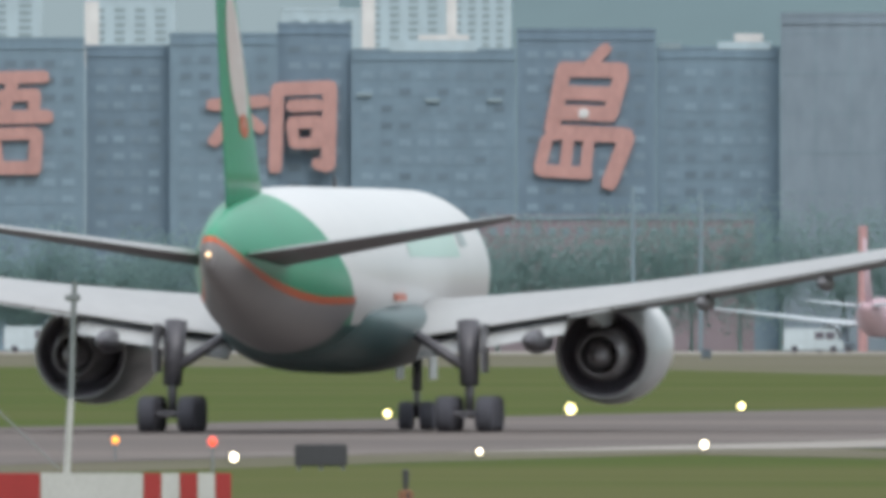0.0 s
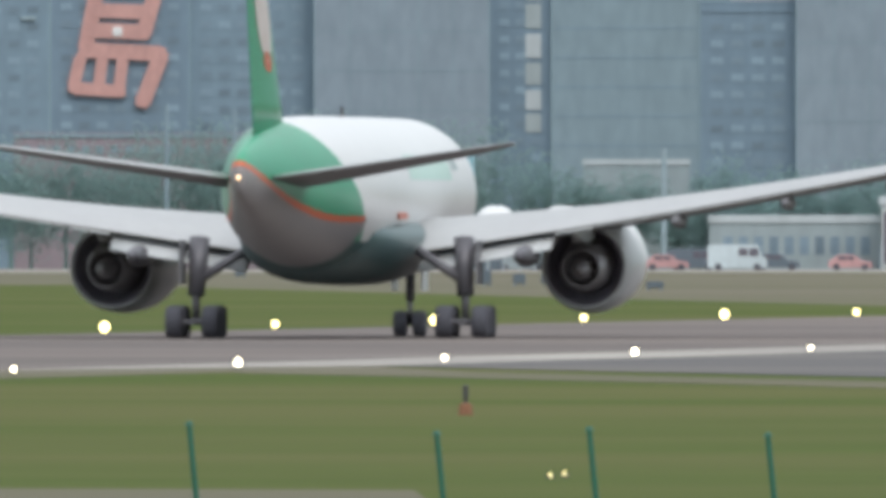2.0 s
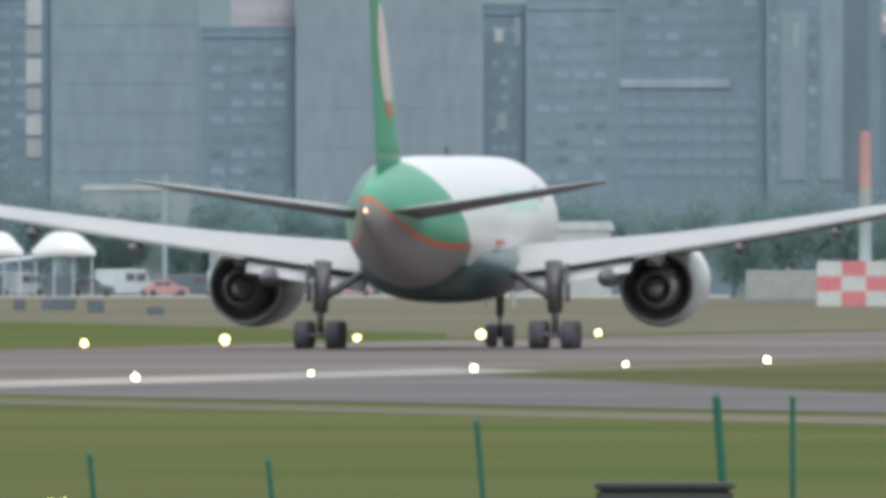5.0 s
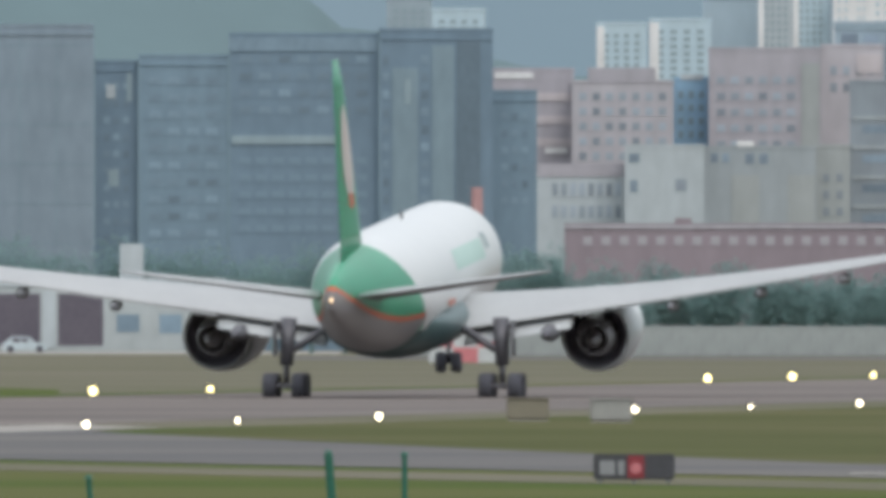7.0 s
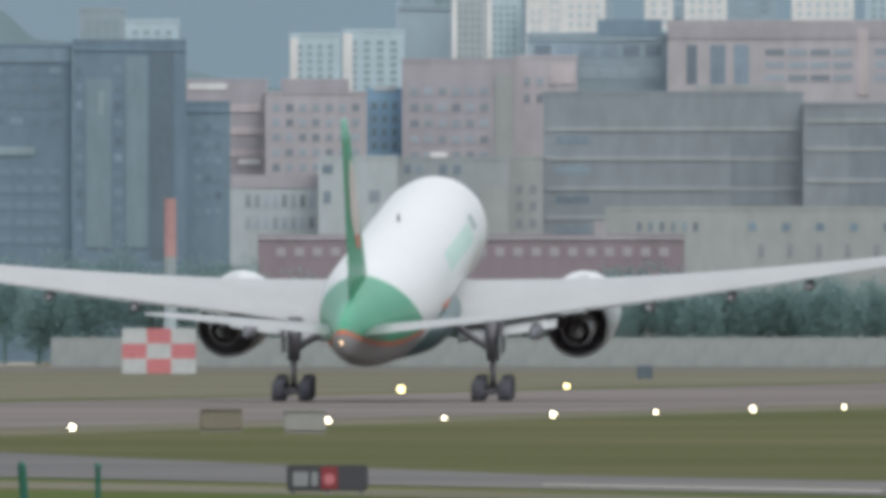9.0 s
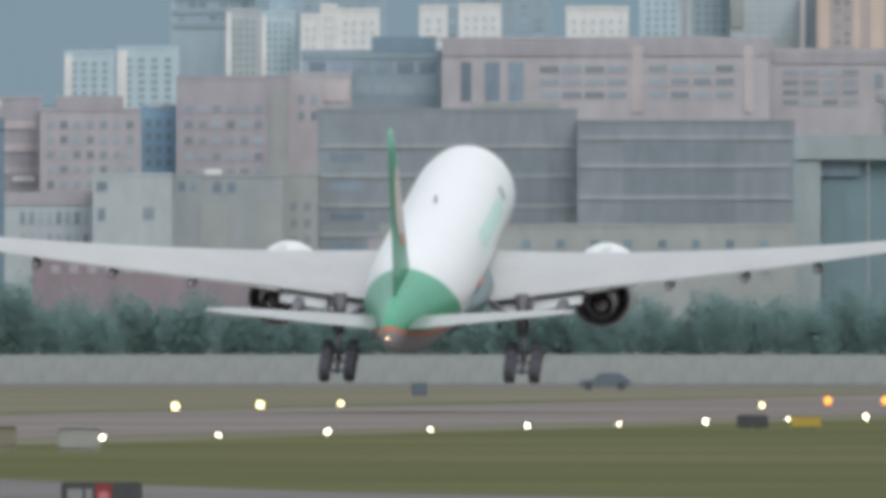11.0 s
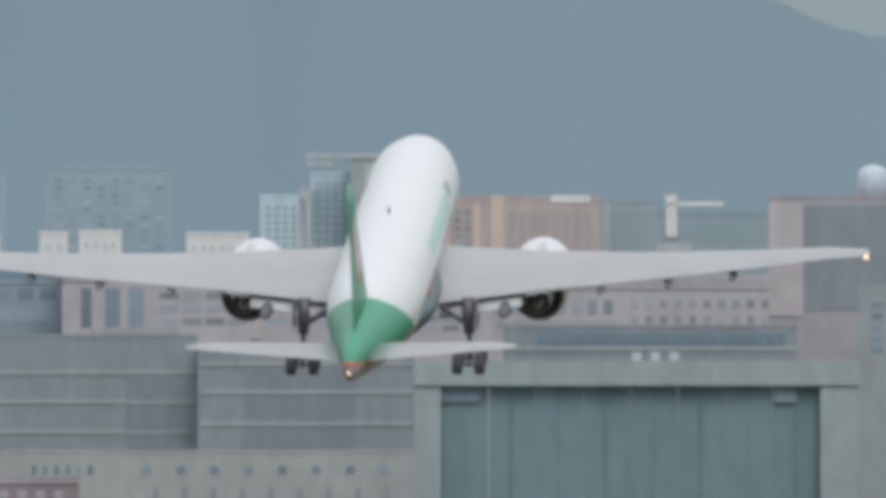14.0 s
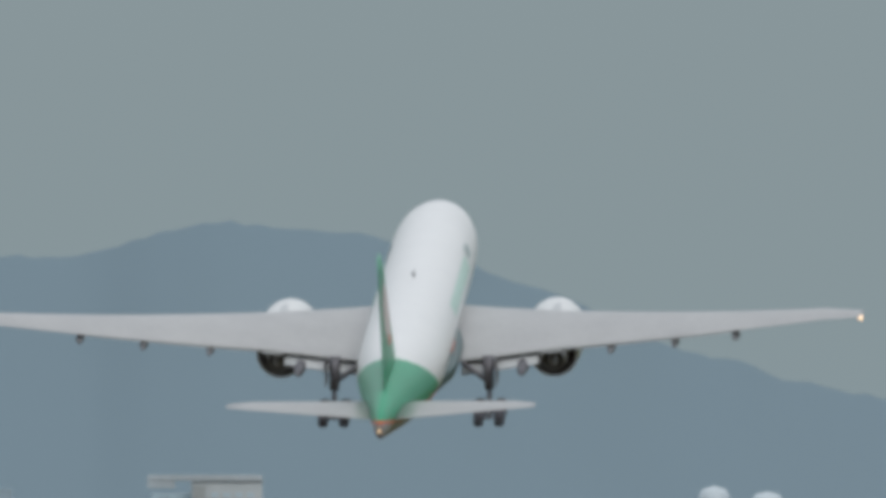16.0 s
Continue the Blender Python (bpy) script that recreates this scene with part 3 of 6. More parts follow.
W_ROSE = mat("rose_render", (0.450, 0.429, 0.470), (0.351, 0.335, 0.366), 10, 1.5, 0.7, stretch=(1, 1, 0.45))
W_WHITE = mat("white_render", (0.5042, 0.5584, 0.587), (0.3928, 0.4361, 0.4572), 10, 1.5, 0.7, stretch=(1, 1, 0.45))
# bright cream, which also paints sunlight onto tower faces
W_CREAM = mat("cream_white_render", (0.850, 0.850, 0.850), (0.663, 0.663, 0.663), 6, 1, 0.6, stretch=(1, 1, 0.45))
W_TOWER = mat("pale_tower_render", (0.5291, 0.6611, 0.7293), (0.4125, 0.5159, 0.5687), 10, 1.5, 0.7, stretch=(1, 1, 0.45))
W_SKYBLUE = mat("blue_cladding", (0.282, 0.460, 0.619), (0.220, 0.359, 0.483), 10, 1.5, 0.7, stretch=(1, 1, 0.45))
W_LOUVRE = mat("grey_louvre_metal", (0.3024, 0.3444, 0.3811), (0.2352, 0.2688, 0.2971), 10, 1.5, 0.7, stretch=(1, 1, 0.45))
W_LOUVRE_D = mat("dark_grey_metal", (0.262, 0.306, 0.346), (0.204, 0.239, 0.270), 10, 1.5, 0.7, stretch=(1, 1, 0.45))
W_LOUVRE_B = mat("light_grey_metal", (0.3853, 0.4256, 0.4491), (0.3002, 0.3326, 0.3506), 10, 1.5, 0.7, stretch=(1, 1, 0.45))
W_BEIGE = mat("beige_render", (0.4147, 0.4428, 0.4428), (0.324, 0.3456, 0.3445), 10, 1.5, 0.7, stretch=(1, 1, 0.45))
W_REDROOF = mat("hazed_red_sheet", (0.317, 0.264, 0.298), (0.247, 0.206, 0.232), 10, 1.5, 0.7, stretch=(1, 1, 0.45))
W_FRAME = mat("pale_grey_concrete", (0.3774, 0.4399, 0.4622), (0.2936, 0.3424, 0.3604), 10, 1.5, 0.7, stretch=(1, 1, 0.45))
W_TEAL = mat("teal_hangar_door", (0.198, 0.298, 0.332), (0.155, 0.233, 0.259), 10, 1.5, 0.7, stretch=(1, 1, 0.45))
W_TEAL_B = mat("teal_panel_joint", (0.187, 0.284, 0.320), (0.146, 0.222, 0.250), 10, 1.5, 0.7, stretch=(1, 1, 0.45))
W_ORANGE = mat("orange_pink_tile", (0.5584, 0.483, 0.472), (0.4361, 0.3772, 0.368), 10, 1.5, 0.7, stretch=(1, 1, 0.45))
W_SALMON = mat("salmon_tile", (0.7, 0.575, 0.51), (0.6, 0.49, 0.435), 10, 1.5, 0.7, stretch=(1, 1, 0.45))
# dark tone for painted bay shade, and for vehicle windows and bumpers
G_BAY = mat("bay_shade_and_dark_trim", (0.14, 0.125, 0.15), (0.105, 0.095, 0.12), 3, 0.5, 0.9)
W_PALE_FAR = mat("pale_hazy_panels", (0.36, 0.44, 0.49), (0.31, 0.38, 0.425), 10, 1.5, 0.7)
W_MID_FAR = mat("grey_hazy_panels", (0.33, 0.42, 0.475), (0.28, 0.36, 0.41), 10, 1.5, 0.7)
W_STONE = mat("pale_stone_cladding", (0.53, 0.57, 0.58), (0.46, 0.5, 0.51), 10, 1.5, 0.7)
W_FAR = mat("hazed_tower_cladding", (0.36, 0.452, 0.51), (0.32, 0.402, 0.455), 10, 1.5, 0.7, stretch=(1, 1, 0.45))
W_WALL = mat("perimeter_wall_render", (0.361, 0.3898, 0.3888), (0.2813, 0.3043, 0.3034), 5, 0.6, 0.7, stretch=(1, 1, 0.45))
W_SIGN = mat("hazed_sign_orange", (0.613, 0.348, 0.318), (0.478, 0.272, 0.248), 3, 0.5, 0.7, stretch=(1, 1, 0.45))
# hill and mountain are coloured as seen through haze
W_HILL = mat("hazed_woodland", (0.140, 0.207, 0.223), (0.126, 0.186, 0.201), 60, 12, 0.9, stretch=(1, 1, 0.45))
W_MOUNT = mat("hazed_mountain", (0.171, 0.241, 0.283), (0.166, 0.234, 0.275), 300, 60, 0.95, stretch=(1, 1, 0.45))
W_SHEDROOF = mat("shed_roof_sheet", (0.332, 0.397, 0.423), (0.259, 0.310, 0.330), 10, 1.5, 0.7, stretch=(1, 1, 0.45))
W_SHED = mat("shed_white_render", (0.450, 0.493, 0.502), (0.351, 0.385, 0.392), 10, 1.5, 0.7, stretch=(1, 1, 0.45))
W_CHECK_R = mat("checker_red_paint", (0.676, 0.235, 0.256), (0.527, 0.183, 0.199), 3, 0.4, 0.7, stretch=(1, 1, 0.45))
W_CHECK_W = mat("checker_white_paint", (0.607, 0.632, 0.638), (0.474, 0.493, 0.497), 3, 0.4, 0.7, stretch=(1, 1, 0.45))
# duller copies of the checker paints, with haze in the colour
W_CHECK_FR = mat("hazed_checker_red", (0.36, 0.215, 0.235), (0.28, 0.17, 0.185), 3, 0.4, 0.7, stretch=(1, 1, 0.45))
W_CHECK_FW = mat("hazed_checker_white", (0.492, 0.514, 0.524), (0.384, 0.401, 0.409), 3, 0.4, 0.7, stretch=(1, 1, 0.45))
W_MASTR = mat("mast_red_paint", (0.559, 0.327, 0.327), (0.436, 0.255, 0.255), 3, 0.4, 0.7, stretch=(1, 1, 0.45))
W_LEAF = mat("hazed_leaves", (0.3488, 0.5122, 0.5044), (0.3064, 0.4509, 0.4431), 5, 0.8, 0.8, stretch=(1, 1, 0.45))
W_CAR = mat("hazed_car_paint", (0.137, 0.176, 0.213), (0.107, 0.137, 0.166), 2, 0.3, 0.3, stretch=(1, 1, 0.45))
W_JETRED = mat("hazed_red_jet_paint", (0.697, 0.492, 0.547), (0.543, 0.384, 0.427), 3, 0.4, 0.4, stretch=(1, 1, 0.45))
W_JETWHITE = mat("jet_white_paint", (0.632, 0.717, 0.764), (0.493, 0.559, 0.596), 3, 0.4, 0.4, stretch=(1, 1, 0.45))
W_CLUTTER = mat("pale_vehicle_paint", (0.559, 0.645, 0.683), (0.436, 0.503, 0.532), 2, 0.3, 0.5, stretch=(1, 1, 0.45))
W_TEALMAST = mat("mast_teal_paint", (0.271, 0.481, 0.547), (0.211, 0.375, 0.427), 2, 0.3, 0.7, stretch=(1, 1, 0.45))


def vary(m, low, high):
    """Gives each pane its own tone."""
    n, l = m.node_tree.nodes, m.node_tree.links
    p = n["Principled BSDF"]
    src = p.inputs["Base Color"].links[0].from_socket
    info, rg, mul = n.new("ShaderNodeObjectInfo"), n.new("ShaderNodeMapRange"), n.new("ShaderNodeVectorMath")
    mul.operation = "SCALE"
    rg.inputs["To Min"].default_value, rg.inputs["To Max"].default_value = low, high
    l.new(info.outputs["Random"], rg.inputs[0])
    l.new(src, mul.inputs[0])
    l.new(rg.outputs[0], mul.inputs["Scale"])
    l.new(mul.outputs[0], p.inputs["Base Color"])


for glass in (G_DIM, G_DARK, G_SOFT, G_FAR):
    vary(glass, 0.72, 1.3)


def building(name, label, bearing, dist, w, dep, h, wall, feats, group=""):
    """A block with its front to the airfield; feats: rows of windows, and ledges, piers or panels proud of the wall (metres, from its centre)."""
    th = empty(name, site(bearing, dist), label, "building", group)
    bm = box(bmesh.new(), -w / 2, w / 2, 0, dep, 0, h)
    box(bm, -w / 2 - 0.05, w / 2 + 0.05, -0.06, dep + 0.06, h, h + 0.35)
    part("wall", bm, wall, th)
    for f in feats:
        if f[0] == "window":
            _, x0, x1, z0, z1, nx, nz, fx, fz, m = f
            pw, ph = (x1 - x0) / nx, (z1 - z0) / nz
            pane = box(bmesh.new(), -pw * fx / 2, pw * fx / 2, -0.04, 0.05, -ph * fz / 2, ph * fz / 2)
            box(pane, -pw * fx / 2 - 0.1, pw * fx / 2 + 0.1, -0.05, 0.05, -ph * fz / 2 - 0.14, -ph * fz / 2, 1)
            first = part("window", pane, [m, wall], th)
            for i in range(nx):
                for j in range(nz):
                    ob = first if i == j == 0 else new("window", first.data)
                    ob.parent = th
                    ob.location = (x0 + (i + 0.5) * pw, 0, z0 + (j + 0.5) * ph)
        else:
            nm, x0, x1, z0, z1, proud, m = f
            part(nm, box(bmesh.new(), x0, x1, -proud * 0.25, 0.4, z0, z1, 0, min(0.05, proud / 8)), m, th)
    return th


def ridge(name, label, knots, dist, depth, material, rough):
    """A far hill: its skyline runs through knots of (bearing, height) and falls towards the airfield."""
    bm = bmesh.new()
    cols = []
    n = 160
    b0, b1 = knots[0][0], knots[-1][0]
    for i in range(n + 1):
        b = b0 + (b1 - b0) * i / n
        k = max(j for j in range(len(knots) - 1) if knots[j][0] <= b + 1e-9)
        u = (b - knots[k][0]) / (knots[k + 1][0] - knots[k][0])
        u = u * u * (3 - 2 * u) * 0.4 + u * 0.6
        h = knots[k][1] + (knots[k + 1][1] - knots[k][1]) * u
        hs = h
        h += rough * (noise.noise((b * 0.9, 0, 3)) + 0.5 * noise.noise((b * 3.1, 5, 3)))
        col = []
        for j in range(9):
            v = j / 8
            d = dist + depth * v
            hh = (h if j == 8 else hs) * (v ** 0.8)  * (d / (dist + depth))
            col.append(bm.verts.new((sin(b / 1000) * d, cos(b / 1000) * d, hh if j else -1.0)))
        cols.append(col)
    for a, c in zip(cols, cols[1:]):
        for j in range(8):
            bm.faces.new((a[j], c[j], c[j + 1], a[j + 1]))
    ob = part(name, bm, material, None, "", True)
    return tagged(ob, label, "hill", kind="structure")


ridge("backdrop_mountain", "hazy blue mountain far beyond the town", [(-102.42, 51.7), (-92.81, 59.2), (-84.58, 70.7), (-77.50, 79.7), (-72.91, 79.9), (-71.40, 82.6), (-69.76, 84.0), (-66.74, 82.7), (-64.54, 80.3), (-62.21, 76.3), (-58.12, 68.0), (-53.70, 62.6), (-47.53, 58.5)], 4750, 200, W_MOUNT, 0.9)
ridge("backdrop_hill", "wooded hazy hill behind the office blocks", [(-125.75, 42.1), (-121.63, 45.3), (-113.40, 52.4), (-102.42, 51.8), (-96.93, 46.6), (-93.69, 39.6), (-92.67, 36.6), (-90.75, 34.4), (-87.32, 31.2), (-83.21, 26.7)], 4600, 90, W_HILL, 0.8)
# pale side strips on the towers are sunlight put in as colour
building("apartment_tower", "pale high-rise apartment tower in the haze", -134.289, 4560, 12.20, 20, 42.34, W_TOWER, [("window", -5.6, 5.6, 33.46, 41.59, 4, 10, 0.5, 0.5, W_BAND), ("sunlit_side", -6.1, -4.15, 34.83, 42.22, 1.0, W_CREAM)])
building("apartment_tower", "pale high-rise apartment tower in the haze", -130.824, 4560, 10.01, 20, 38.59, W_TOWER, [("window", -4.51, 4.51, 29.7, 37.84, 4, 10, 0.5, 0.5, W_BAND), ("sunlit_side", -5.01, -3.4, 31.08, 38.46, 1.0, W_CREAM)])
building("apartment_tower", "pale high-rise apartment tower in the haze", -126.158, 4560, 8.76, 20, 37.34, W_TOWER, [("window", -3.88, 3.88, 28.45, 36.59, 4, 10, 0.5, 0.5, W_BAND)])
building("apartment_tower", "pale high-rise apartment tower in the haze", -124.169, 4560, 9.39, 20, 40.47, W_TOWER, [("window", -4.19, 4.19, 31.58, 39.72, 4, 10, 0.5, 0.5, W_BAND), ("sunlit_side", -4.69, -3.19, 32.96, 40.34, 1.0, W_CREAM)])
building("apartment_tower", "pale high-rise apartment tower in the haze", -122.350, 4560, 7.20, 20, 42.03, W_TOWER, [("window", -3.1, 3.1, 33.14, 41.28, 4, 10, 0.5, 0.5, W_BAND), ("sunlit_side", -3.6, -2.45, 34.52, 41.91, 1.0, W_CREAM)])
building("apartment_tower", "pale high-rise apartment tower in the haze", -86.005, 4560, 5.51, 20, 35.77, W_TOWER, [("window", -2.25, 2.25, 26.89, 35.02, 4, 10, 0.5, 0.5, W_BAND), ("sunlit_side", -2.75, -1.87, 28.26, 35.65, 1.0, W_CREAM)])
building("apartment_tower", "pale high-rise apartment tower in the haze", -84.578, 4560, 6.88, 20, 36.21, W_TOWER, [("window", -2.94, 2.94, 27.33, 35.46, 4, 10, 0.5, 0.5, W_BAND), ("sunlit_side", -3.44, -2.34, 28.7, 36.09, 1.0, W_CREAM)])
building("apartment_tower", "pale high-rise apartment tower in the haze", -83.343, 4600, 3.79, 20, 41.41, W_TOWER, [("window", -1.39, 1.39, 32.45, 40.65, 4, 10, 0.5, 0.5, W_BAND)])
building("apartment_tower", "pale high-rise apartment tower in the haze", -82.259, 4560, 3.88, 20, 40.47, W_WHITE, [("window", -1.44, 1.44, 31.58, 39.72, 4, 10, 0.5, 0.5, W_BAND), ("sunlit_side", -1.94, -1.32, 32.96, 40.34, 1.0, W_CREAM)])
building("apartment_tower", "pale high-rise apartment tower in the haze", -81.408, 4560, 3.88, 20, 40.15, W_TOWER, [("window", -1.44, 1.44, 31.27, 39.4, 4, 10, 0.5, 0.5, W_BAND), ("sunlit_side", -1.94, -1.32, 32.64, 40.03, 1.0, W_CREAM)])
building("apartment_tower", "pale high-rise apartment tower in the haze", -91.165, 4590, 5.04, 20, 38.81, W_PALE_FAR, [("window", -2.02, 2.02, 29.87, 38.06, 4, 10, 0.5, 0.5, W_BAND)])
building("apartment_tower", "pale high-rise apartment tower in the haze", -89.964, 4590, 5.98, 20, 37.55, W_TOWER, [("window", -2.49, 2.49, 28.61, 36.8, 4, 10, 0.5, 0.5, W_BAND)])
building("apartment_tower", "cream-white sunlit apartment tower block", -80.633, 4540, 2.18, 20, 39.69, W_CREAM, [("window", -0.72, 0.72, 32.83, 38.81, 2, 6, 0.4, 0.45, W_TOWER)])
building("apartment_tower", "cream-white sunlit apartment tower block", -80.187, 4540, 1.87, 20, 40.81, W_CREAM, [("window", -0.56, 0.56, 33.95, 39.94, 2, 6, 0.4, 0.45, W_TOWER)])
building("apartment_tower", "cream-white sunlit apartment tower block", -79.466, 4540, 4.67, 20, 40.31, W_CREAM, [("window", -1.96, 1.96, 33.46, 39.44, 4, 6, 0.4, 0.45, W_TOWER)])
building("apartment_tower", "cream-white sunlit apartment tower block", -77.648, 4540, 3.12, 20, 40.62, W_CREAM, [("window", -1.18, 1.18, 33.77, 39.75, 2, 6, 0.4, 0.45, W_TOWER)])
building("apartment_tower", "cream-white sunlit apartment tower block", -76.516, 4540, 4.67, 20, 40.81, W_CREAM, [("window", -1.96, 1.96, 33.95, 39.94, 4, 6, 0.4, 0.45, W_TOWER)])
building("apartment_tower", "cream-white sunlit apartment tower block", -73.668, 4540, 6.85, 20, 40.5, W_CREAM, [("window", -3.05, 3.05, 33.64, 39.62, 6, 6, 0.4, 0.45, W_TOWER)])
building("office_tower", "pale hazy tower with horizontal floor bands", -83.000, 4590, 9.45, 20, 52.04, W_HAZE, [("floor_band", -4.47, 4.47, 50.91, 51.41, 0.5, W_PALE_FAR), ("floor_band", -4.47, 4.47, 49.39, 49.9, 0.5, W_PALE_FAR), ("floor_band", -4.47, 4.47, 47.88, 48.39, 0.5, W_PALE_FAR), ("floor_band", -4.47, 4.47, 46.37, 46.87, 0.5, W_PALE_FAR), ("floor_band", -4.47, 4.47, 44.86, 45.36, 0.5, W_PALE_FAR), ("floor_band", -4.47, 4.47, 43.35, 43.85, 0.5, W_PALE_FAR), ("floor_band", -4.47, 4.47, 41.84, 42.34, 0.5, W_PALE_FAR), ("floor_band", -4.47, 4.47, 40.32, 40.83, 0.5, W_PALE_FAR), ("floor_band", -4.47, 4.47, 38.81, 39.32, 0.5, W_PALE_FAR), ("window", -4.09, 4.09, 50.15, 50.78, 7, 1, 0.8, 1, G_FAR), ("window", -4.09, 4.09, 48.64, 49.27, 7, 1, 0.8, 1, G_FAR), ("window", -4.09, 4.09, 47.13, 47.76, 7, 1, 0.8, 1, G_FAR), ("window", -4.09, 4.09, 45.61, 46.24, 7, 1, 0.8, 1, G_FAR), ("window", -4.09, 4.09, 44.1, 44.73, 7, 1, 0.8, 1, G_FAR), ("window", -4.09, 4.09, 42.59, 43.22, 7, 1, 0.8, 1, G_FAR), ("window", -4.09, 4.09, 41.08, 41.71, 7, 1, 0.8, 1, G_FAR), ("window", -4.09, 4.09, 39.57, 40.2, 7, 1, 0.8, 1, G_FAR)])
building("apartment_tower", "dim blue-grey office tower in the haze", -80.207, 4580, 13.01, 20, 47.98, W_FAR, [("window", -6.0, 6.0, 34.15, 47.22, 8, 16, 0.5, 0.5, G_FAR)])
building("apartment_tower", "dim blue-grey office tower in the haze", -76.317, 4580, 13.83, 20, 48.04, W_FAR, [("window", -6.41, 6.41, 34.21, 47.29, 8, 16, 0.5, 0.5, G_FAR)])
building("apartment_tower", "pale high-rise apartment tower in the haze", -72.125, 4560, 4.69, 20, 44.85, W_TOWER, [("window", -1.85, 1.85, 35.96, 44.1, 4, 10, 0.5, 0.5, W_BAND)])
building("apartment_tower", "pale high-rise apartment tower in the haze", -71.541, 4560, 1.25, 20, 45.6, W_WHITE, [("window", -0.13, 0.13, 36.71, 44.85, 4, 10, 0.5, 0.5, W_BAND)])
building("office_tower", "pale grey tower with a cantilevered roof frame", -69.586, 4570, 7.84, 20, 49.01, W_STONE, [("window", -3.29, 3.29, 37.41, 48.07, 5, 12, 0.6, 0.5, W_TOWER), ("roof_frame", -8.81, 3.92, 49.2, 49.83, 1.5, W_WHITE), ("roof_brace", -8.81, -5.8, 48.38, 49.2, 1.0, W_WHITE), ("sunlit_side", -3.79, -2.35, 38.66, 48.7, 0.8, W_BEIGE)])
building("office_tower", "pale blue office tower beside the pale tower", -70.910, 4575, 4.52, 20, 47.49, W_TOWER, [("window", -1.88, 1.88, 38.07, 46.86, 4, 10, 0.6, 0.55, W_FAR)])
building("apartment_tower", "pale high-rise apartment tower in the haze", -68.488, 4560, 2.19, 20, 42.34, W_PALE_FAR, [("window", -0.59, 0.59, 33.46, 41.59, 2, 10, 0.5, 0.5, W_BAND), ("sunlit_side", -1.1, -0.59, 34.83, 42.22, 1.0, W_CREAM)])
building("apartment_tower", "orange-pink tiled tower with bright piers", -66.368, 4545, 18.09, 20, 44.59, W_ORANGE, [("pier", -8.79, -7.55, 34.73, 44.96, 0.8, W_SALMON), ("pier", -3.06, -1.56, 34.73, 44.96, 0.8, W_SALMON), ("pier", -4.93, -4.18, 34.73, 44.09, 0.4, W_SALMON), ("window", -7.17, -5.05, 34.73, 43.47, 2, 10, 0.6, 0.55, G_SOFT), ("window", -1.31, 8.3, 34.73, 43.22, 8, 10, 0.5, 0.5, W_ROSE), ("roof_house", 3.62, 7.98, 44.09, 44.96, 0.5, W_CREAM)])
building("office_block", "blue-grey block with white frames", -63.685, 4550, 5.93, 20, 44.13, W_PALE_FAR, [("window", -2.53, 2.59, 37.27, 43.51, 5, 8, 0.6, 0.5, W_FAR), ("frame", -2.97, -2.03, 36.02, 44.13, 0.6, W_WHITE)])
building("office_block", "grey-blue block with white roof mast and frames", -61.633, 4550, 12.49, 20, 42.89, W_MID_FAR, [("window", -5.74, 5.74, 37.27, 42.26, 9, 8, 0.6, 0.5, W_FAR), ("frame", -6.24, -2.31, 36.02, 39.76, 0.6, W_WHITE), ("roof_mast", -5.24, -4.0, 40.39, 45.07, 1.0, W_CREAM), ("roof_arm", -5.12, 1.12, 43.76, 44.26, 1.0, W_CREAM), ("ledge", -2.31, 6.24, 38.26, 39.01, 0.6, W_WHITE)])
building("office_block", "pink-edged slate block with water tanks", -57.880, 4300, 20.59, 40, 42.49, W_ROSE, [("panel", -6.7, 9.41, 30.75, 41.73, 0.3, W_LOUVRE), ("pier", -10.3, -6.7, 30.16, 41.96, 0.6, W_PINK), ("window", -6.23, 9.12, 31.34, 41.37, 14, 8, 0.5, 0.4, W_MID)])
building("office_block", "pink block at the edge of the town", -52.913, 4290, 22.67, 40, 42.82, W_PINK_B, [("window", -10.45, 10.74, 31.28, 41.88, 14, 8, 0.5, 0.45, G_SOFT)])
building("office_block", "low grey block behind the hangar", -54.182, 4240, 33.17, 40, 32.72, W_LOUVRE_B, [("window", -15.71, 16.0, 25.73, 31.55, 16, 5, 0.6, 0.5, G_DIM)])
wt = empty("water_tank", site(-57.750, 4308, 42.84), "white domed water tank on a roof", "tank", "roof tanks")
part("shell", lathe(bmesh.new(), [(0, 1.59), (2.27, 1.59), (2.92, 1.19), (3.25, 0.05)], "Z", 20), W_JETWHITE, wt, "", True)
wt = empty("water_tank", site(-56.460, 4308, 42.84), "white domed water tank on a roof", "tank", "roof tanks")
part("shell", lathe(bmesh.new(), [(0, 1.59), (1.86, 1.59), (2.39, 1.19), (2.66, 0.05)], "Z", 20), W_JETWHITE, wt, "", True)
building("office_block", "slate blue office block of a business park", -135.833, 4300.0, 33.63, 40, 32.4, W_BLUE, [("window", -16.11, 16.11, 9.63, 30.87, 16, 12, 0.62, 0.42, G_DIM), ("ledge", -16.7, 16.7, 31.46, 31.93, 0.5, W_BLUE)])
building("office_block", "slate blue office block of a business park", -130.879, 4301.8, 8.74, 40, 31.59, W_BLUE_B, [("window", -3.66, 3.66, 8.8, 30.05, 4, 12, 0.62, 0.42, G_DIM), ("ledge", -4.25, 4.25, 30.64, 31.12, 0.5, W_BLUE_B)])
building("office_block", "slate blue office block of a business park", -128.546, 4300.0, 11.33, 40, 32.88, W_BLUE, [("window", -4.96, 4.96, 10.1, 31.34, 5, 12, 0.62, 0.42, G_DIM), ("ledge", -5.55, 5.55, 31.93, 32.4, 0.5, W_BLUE)])
